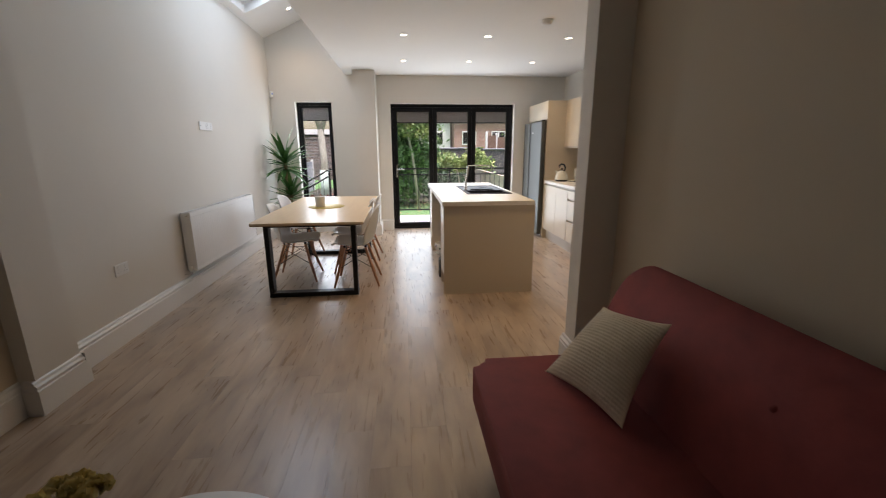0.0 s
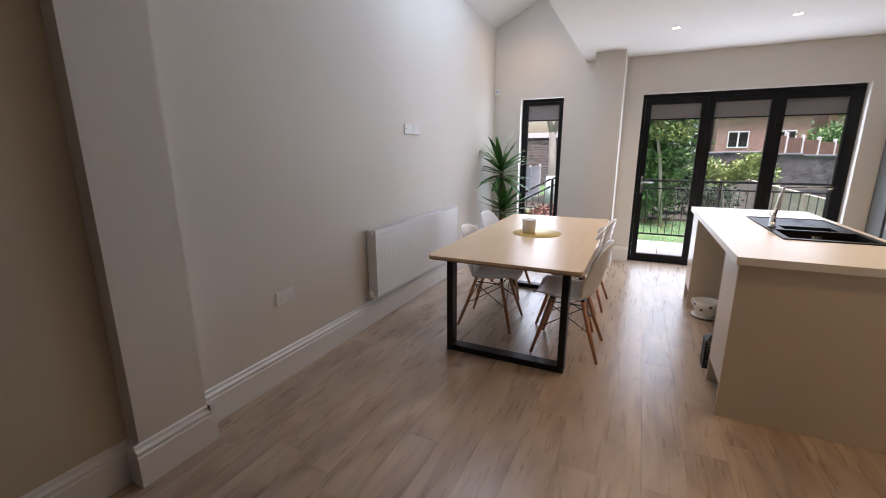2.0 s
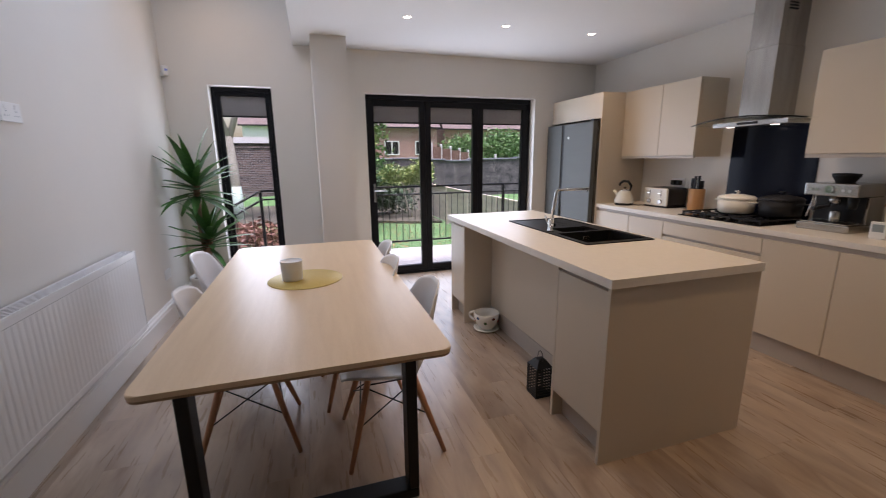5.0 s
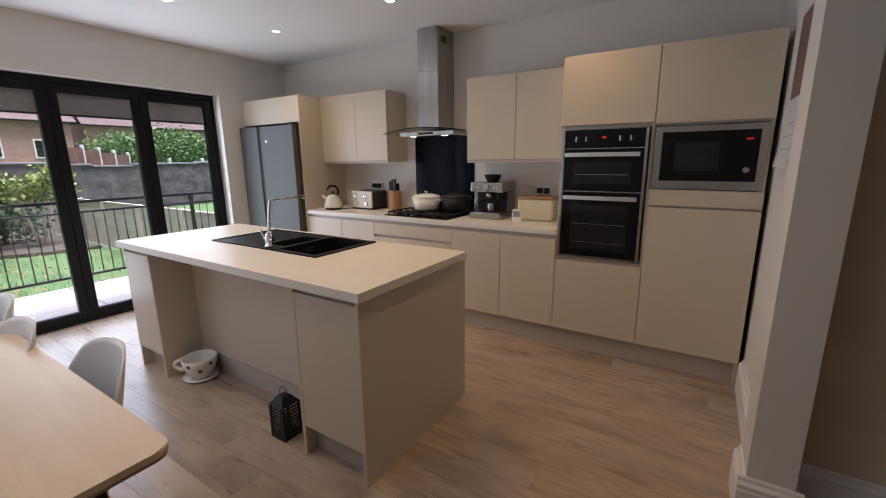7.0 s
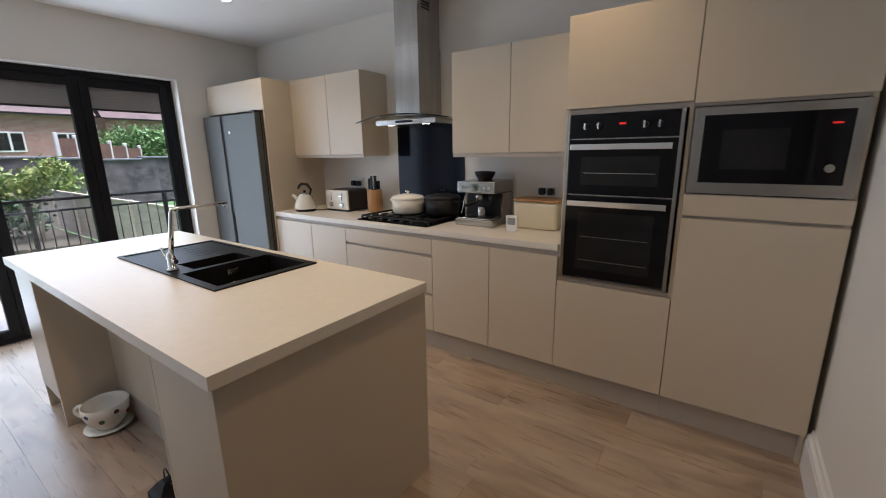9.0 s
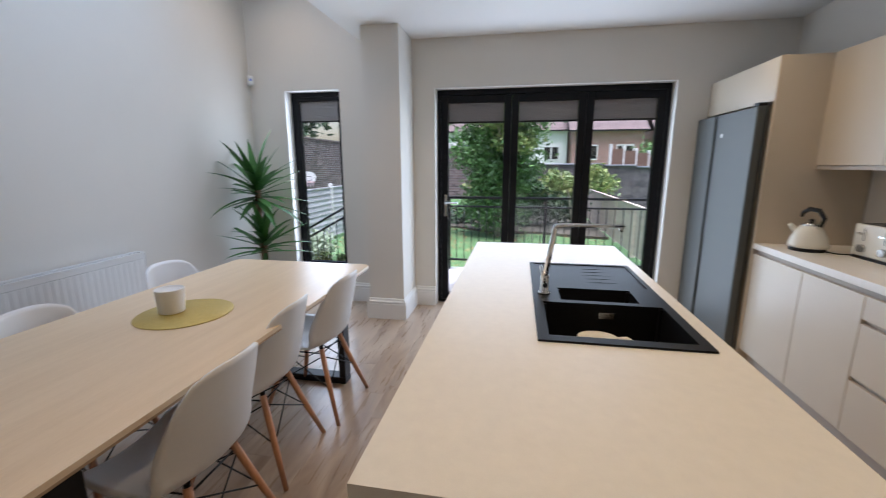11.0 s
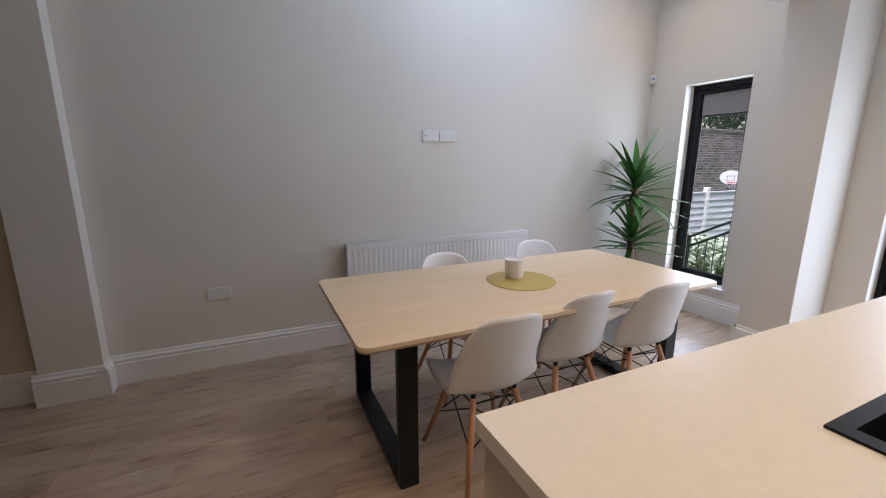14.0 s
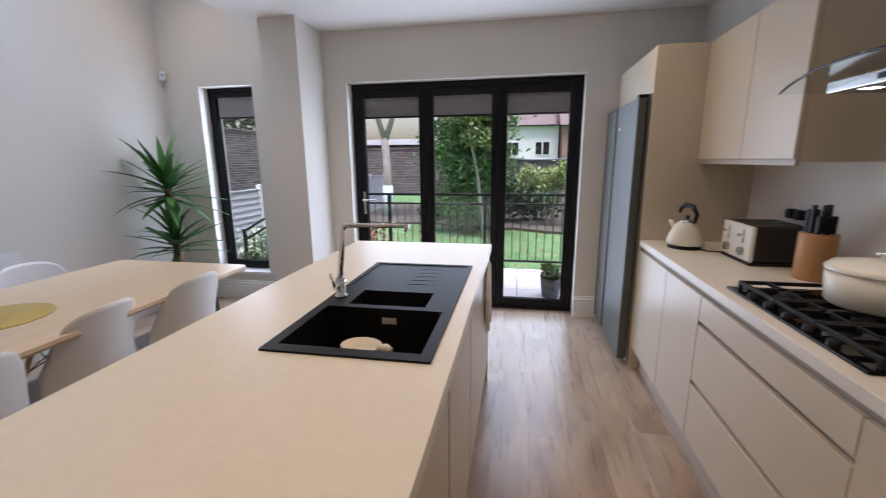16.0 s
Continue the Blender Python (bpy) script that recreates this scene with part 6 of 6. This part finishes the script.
lap_fence("garden_fence", "weathered brown overlap timber fence with posts", 3.55, 9.35, 7, 0.52, FENCEW, FENCEW, 0.56, 1)
lap_fence("side_fence", "grey overlap timber fence between white concrete posts", -4.1, 8.6, 7, 0.80, FENCEG, CONC, 0.92, -1)
structure("wall_garden_brick", boxes((-7.0, -6.7, 7.0, 23.0, GZ - 0.1, 2.35), (-6.7, -0.6, 22.7, 23.0, GZ - 0.1, 1.95), (-7.03, -6.67, 7.0, 23.0, 2.35, 2.42), (-6.7, -0.6, 22.67, 23.03, 1.95, 2.02)), BRICKD, "old brown brick garden wall", "wall")
bm = bmesh.new()
for k in range(26):
    x = -0.6 + 1.3 * k
    box(bm, x, x + 1.3, 22.3, 22.75, GZ - 0.1, 1.36 + 0.06 * math.sin(k * 0.9) + 0.03 * math.sin(k * 2.3))
gw = structure("wall_garden_stone", bm, DSTONE, "dark old stone garden wall with slate coping", "wall")
SLATE = material("slate_coping", (0.11, 0.12, 0.14), 0.8, second=(0.24, 0.25, 0.28), scale=3, obj=0.5)
for k in range(26):
    x, z = -0.6 + 1.3 * k, 1.36 + 0.06 * math.sin(k * 0.9) + 0.03 * math.sin(k * 2.3)
    part("coping", boxes((x + 0.006, x + 1.294, 22.24, 22.8, z + 0.001, z + 0.075), bevel=0.015, seg=1), SLATE, gw)
pf = thing("panel_fence", "brown timber panels between white concrete posts above the wall", "fence", (6.5, 24.0, 0.9))
for k in range(6):
    x, top = 5.15 + 0.62 * k, 2.35 - 0.09 * k
    part("post", boxes((x - 0.06, x + 0.06, 24.0 + 0.25 * k, 24.12 + 0.25 * k, 0.8, top), bevel=0.02, seg=1), CONC, pf)
    if k < 5:
        part("panel", boxes((x + 0.062, x + 0.558, 24.06 + 0.25 * k, 24.10 + 0.25 * k, 0.85, top - 0.22)), FENCEB, pf)
for k in range(8):
    x = 9.4 + 1.5 * k
    single("concrete_post", boxes((x - 0.06, x + 0.06, 24.0, 24.12, 0.8, 1.62), bevel=0.02, seg=1), CONC, "short white concrete post above the stone wall", "fence post", "fence posts")
sh = thing("garden_shed", "low garden shed with a flat grey roof", "shed", (-5, 24.5, GZ))
part("wall", boxes((-7.2, -2.0, 24.2, 26.5, GZ - 0.1, 2.25)), BRICKD, sh)
part("roof", boxes((-7.5, -1.7, 23.9, 26.8, 2.2505, 2.45), bevel=0.02, seg=1), material("felt_roof", (0.20, 0.24, 0.29), 0.8, var=0.1), sh)
part("fascia", boxes((-7.52, -1.68, 23.86, 23.899, 2.20, 2.47)), WPAINT, sh)


def hoop():
    h = thing("basketball_hoop", "white rounded basketball backboard on a pole with red rim", "basketball hoop", (0, 0, 0))
    x, y = 0.0, 0.0
    bm = bmesh.new()
    prism(bm, [(1.13, y + 0.16), (1.22, y + 0.29), (1.36, y + 0.34)] + [(1.36 + 0.22 * math.sin(a), y + 0.34 * math.cos(a)) for a in [math.pi * k / 12 for k in range(1, 12)]] + [(1.36, y - 0.34), (1.22, y - 0.29), (1.13, y - 0.16)], 0, 0.02)
    bmesh.ops.transform(bm, matrix=Matrix.Translation((x + 0.02, 0, 0)) @ Matrix(((0, 0, -1, 0), (0, 1, 0, 0), (1, 0, 0, 0), (0, 0, 0, 1))), verts=bm.verts)
    part("backboard", bm, WPAINT, h)
    part("target", boxes((x + 0.0205, x + 0.022, y - 0.12, y + 0.12, 1.22, 1.235), (x + 0.0205, x + 0.022, y - 0.12, y + 0.12, 1.385, 1.40), (x + 0.0205, x + 0.022, y - 0.12, y - 0.105, 1.235, 1.385), (x + 0.0205, x + 0.022, y + 0.105, y + 0.12, 1.235, 1.385)), BLACK, h)
    part("pole", boxes((x - 0.07, x - 0.001, y - 0.03, y + 0.03, -0.9, 1.45)), BLACK, h)
    bm = bmesh.new()
    tube(bm, [(x + 0.2 + 0.17 * math.cos(a), y + 0.17 * math.sin(a), 1.18) for a in [6.2832 * k / 20 for k in range(21)]], 0.009, 6)
    part("rim", bm, material("red_rim", (0.45, 0.05, 0.03), 0.5), h)
    bm = bmesh.new()
    for k in range(12):
        a, b = 6.2832 * k / 12, 6.2832 * (k + 1.5) / 12
        tube(bm, [(x + 0.2 + 0.17 * math.cos(a), y + 0.17 * math.sin(a), 1.18), (x + 0.2 + 0.09 * math.cos(b), y + 0.09 * math.sin(b), 0.92)], 0.004, 4)
    part("net", bm, material("net_cord", (0.55, 0.45, 0.5), 0.8), h)
    h.matrix_basis = pose(-5.2, 14.9, 0.03, 0, 0, -38) @ Matrix.Diagonal((0.76, 0.76, 0.76, 1))


hoop()


def leaves_mesh(name, clumps, count, size, mat, seed):
    """Many small leaves scattered through clumps (x, y, z, rx, ry, rz)."""
    r = np.random.default_rng(seed)
    cl = np.array(clumps)
    wts = cl[:, 3] * cl[:, 4] * cl[:, 5]
    pick = r.choice(len(cl), count, p=wts / wts.sum())
    d = r.normal(size=(count, 3))
    d /= np.linalg.norm(d, axis=1)[:, None]
    rad = r.random(count)[:, None] ** 0.45
    jit = 1 + 0.18 * r.normal(size=(count, 1))
    c = cl[pick, :3] + d * rad * jit * cl[pick, 3:]
    a = r.normal(size=(count, 3))
    a /= np.linalg.norm(a, axis=1)[:, None]
    b = np.cross(a, r.normal(size=(count, 3)))
    b /= np.linalg.norm(b, axis=1)[:, None]
    s = size * (0.6 + 0.8 * r.random((count, 1)))
    v = np.stack([c - a * s, c + b * s * 0.45, c + a * s, c - b * s * 0.45], 1).reshape(-1, 3)
    me = bpy.data.meshes.new(name)
    me.from_pydata(v.tolist(), [], [(4 * k, 4 * k + 1, 4 * k + 2, 4 * k + 3) for k in range(count)])
    me.materials.append(mat)
    return me


def leafy(name, label, cat, at, trunks, clumps, count, size, mat, seed, bark=TREEB):
    t = thing(name, label, cat, at)
    if trunks:
        bm = bmesh.new()
        for pts, rad in trunks:
            tube(bm, pts, rad, 9)
        part("trunk", bm, bark, t)
    ob = new("crown", leaves_mesh("crown", clumps, count, size, mat, seed))
    ob.parent = t
    ob.matrix_parent_inverse = t.matrix_basis.inverted()
    return t


g = GZ - 0.05
pale_tree = leafy("tree", "pale trunked garden tree with thinning yellow-green leaves", "tree", (-2.95, 18.2, GZ),
      [([(-2.95, 18.2, g), (-2.92, 18.2, 0.9), (-2.98, 18.2, 2.2)], [0.17, 0.145, 0.13]), ([(-2.98, 18.2, 2.15), (-3.3, 18.1, 3.3), (-3.9, 18.0, 4.8)], [0.11, 0.085, 0.04]),
       ([(-2.97, 18.2, 2.1), (-2.6, 18.3, 3.2), (-2.1, 18.3, 4.9)], [0.11, 0.085, 0.04]), ([(-2.6, 18.3, 3.2), (-2.9, 18.1, 4.2), (-2.8, 18, 5.2)], [0.06, 0.05, 0.03])],
      [(-3.8, 18, 5.0, 1.3, 1.0, 0.8), (-2.2, 18.2, 5.0, 1.4, 1.1, 0.9), (-2.9, 18, 5.8, 1.6, 1.2, 0.9), (-1.2, 17.6, 4.0, 0.9, 0.8, 0.5)], 5000, 0.09, YGREEN, 1)
part("trunk_guard", tube(bmesh.new(), [(-2.95, 18.2, g), (-2.935, 18.2, 0.55)], [0.215, 0.19], 14), material("mint_guard", (0.52, 0.64, 0.56), 0.6), pale_tree, "pale green guard round the trunk")
leafy("large_shrub", "large dense green and yellow garden shrub", "shrub", (0.4, 15.4, GZ),
      [([(0.4, 15.4, g), (0.3, 15.4, 1.0), (-0.1, 15.3, 2.4)], [0.10, 0.08, 0.04]), ([(0.45, 15.4, g), (0.7, 15.3, 1.2), (1.0, 15.2, 2.6)], [0.09, 0.07, 0.03])],
      [(0.3, 15.4, 0.3, 1.0, 0.8, 0.8), (0.6, 15.2, 1.3, 1.1, 0.9, 0.8), (-0.1, 15.4, 1.9, 0.9, 0.8, 0.8), (0.8, 15.0, 2.5, 1.0, 0.8, 0.7), (0.2, 15.2, 3.1, 0.9, 0.8, 0.7)], 17000, 0.062, GREEN, 2)
leafy("large_shrub", "yellowing leafy branches over the green shrub", "shrub", (0.6, 14.4, GZ),
      [([(0.9, 14.5, g), (0.7, 14.4, 1.2), (0.4, 14.2, 2.6)], [0.05, 0.04, 0.02])],
      [(0.5, 14.2, 2.6, 0.7, 0.5, 0.35), (0.9, 14.3, 2.0, 0.6, 0.5, 0.3), (1.3, 14.2, 3.0, 0.8, 0.5, 0.4)], 3600, 0.066, YGREEN, 3)
leafy("low_shrub", "sparse yellow-green garden shrub by the fence", "shrub", (2.7, 16.4, GZ),
      [([(2.7, 16.4, g), (2.5, 16.4, 0.5), (2.2, 16.3, 1.2)], [0.03, 0.025, 0.012]), ([(2.75, 16.4, g), (2.9, 16.4, 0.5), (3.2, 16.4, 1.3)], [0.03, 0.025, 0.012])],
      [(2.1, 16.4, 0.95, 0.42, 0.4, 0.32), (2.7, 16.5, 0.75, 0.45, 0.4, 0.30), (3.2, 16.4, 1.15, 0.38, 0.35, 0.30), (2.9, 16.3, 1.0, 0.30, 0.3, 0.28)], 2600, 0.058, YGREEN, 4)
leafy("dark_shrub", "dark green undergrowth below the garden shrubs", "shrub", (1.9, 17.4, GZ), [],
      [(1.3, 17.2, 0.3, 0.9, 0.6, 0.75), (2.3, 17.6, 0.0, 0.9, 0.5, 0.55), (0.6, 17.0, 0.2, 0.8, 0.5, 0.7), (-0.9, 17.4, -0.3, 0.7, 0.4, 0.3)], 5200, 0.08, DGREEN, 21)
leafy("ivy_shrub", "green shrub along the stone wall", "shrub", (4.0, 21.4, GZ), [],
      [(-0.3, 21.8, 0.4, 0.9, 0.5, 0.9), (4.2, 21.6, 0.6, 0.9, 0.5, 0.5), (2.6, 21.4, 0.3, 0.8, 0.5, 0.8)], 4200, 0.10, YGREEN, 5)
leafy("hedge", "rounded bright green hedge above the stone wall", "hedge", (9, 26, 0.9), [],
      [(8.6, 26.2, 1.9, 1.7, 0.9, 0.9), (11.0, 26.5, 2.1, 1.8, 0.9, 1.0), (13.0, 26.6, 1.9, 1.2, 0.9, 0.8)], 14000, 0.085, GREEN, 6)
leafy("red_shrub", "reddish autumn shrub beside the fence", "shrub", (13, 22, GZ), [], [(14.6, 22.0, 1.7, 1.5, 0.8, 1.5), (16.0, 22.0, 1.2, 1.4, 0.8, 1.3)], 6000, 0.10, RUST, 8)
leafy("tall_tree", "tall dark green trees behind the brick wall", "tree", (-10, 17, GZ),
      [([(-10, 17, g), (-10, 17, 4)], [0.25, 0.15]), ([(-11, 12, g), (-11, 12, 4)], [0.25, 0.15])],
      [(-10, 17, 4.5, 2.4, 2.6, 2.4), (-11, 12, 4.2, 2.2, 2.4, 2.2), (-9.5, 21, 4.6, 2.2, 2.2, 2.4)], 12000, 0.16, DGREEN, 9)
leafy("flower_bed", "low grey-green plants by the side fence", "plants", (-3.3, 10.5, GZ), [],
      [(-3.4, 9.9, -0.35, 0.5, 0.9, 0.35), (-3.3, 11.2, -0.3, 0.5, 0.8, 0.4), (-2.9, 10.2, -0.45, 0.4, 0.6, 0.2)], 3600, 0.06, material("pale_leaf", (0.16, 0.22, 0.13), 0.7, second=(0.34, 0.40, 0.28), island=0.9), 10)
leafy("fern", "pinkish hydrangea plants under the railing", "plants", (-1.6, 11.5, GZ), [], [(-1.5, 11.5, -0.2, 0.6, 0.5, 0.4), (-2.0, 12.2, -0.25, 0.5, 0.5, 0.35)], 2200, 0.06, RUST, 12)
pp = thing("patio_planter", "small dark pot with a leafy green plant on the terrace", "planter", (2.13, 7.95, 0))
bm = bmesh.new()
lathe(bm, [(0.0, 0.0), (0.085, 0.0), (0.11, 0.20), (0.10, 0.20), (0.09, 0.17), (0.0, 0.17)], 2.13, 7.95, -0.004, 24)
part("pot", bm, material("slate_pot", (0.10, 0.12, 0.13), 0.7), pp)
ob = new("foliage", leaves_mesh("foliage", [(2.13, 7.95, 0.26, 0.11, 0.11, 0.09), (2.09, 7.93, 0.33, 0.06, 0.06, 0.05)], 420, 0.03, GREEN, 13))
ob.parent = pp
ob.matrix_parent_inverse = pp.matrix_basis.inverted()
sl = thing("sill_planter", "low dark tray of leafy plants outside the window", "planter", (-1.05, 7.75, 0.1))
part("tray", boxes((-1.30, -0.80, 7.70, 7.84, -0.004, 0.30), bevel=0.006), material("grey_trough", (0.16, 0.15, 0.14), 0.8, var=0.2), sl)
ob = new("foliage", leaves_mesh("foliage", [(-1.22, 7.77, 0.37, 0.10, 0.05, 0.07), (-0.98, 7.77, 0.36, 0.09, 0.05, 0.06), (-0.86, 7.77, 0.36, 0.06, 0.05, 0.06)], 520, 0.025, YGREEN, 14))
ob.parent = sl
ob.matrix_parent_inverse = sl.matrix_basis.inverted()


def house(label, x0, x1, y, z0, eaves, ridge, wallmat, cols):
    h = thing("house", label, "house", ((x0 + x1) / 2, y, z0))
    part("wall", boxes((x0, x1, y, y + 8, z0 - 0.3, eaves)), wallmat, h)
    bm = bmesh.new()
    pts = [(y - 0.4, eaves - 0.1), (y + 4, ridge), (y + 8.4, eaves - 0.1), (y + 4, ridge - 0.3)]
    a = [bm.verts.new((x0 - 0.3, py, pz)) for py, pz in pts]
    b = [bm.verts.new((x1 + 0.3, py, pz)) for py, pz in pts]
    for k in range(4):
        bm.faces.new((a[k], a[(k + 1) % 4], b[(k + 1) % 4], b[k]))
    bm.faces.new(a)
    bm.faces.new(b[::-1])
    rf = part("roof", bm, TILE, h)
    part("chimney", boxes((x1 - 1.8, x1 - 1.0, y + 3.6, y + 4.4, ridge - 1.2, ridge + 1.0)), BRICKR, rf)
    n = cols
    for k in range(n):
        cx = x0 + (x1 - x0) * (k + 0.5) / n
        for wz in ((z0 + 0.9, z0 + 2.2), (z0 + 3.6, z0 + 4.8)):
            if wz[1] > eaves:
                continue
            w = part("window", boxes((cx - 0.7, cx + 0.7, y - 0.06, y - 0.002, wz[0], wz[1])), WPAINT, h)
            for s2 in (-1, 1):
                part("pane", boxes((cx + s2 * 0.34 - 0.28, cx + s2 * 0.34 + 0.28, y - 0.075, y - 0.0605, wz[0] + 0.1, wz[1] - 0.1)), DARKW, w)
    part("gutter", boxes((x0 - 0.3, x1 + 0.3, y - 0.42, y - 0.30, eaves - 0.18, eaves - 0.06)), BLACK, h)


house("pale rendered house with a tiled roof", -6.0, 5.3, 44, 0.9, 4.6, 7.6, WPAINT, 4)
house("red brick house with white windows under a dark roof", 5.5, 11.4, 42, 0.9, 4.4, 7.4, BRICKR, 2)
house("red brick house with a brown tiled roof", 13.5, 30.0, 46, 0.9, 4.6, 8.6, BRICKR, 5)
house("red brick house with a brown tiled roof", 33.0, 48.0, 44, 0.9, 4.8, 8.6, BRICKR, 4)

# ---------- floor planks ----------
rp = random.Random(11)
PW, PL = 0.184, 1.22
for c in range(28):
    x = -1.83 + c * PW
    y = -2.75 - rp.uniform(0, PL)
    while y < 7.5:
        a, b = max(y, -2.75), min(y + PL, 7.5)
        if x > 1.70:
            a = max(a, 2.45)
        if b - a > 0.02:
            bm = bmesh.new()
            box(bm, x + 0.0004, x + PW - 0.0004, a + 0.0004, b - 0.0004, -0.0078, 0.0)
            part("plank", bm, OAK, floor)
        y += PL
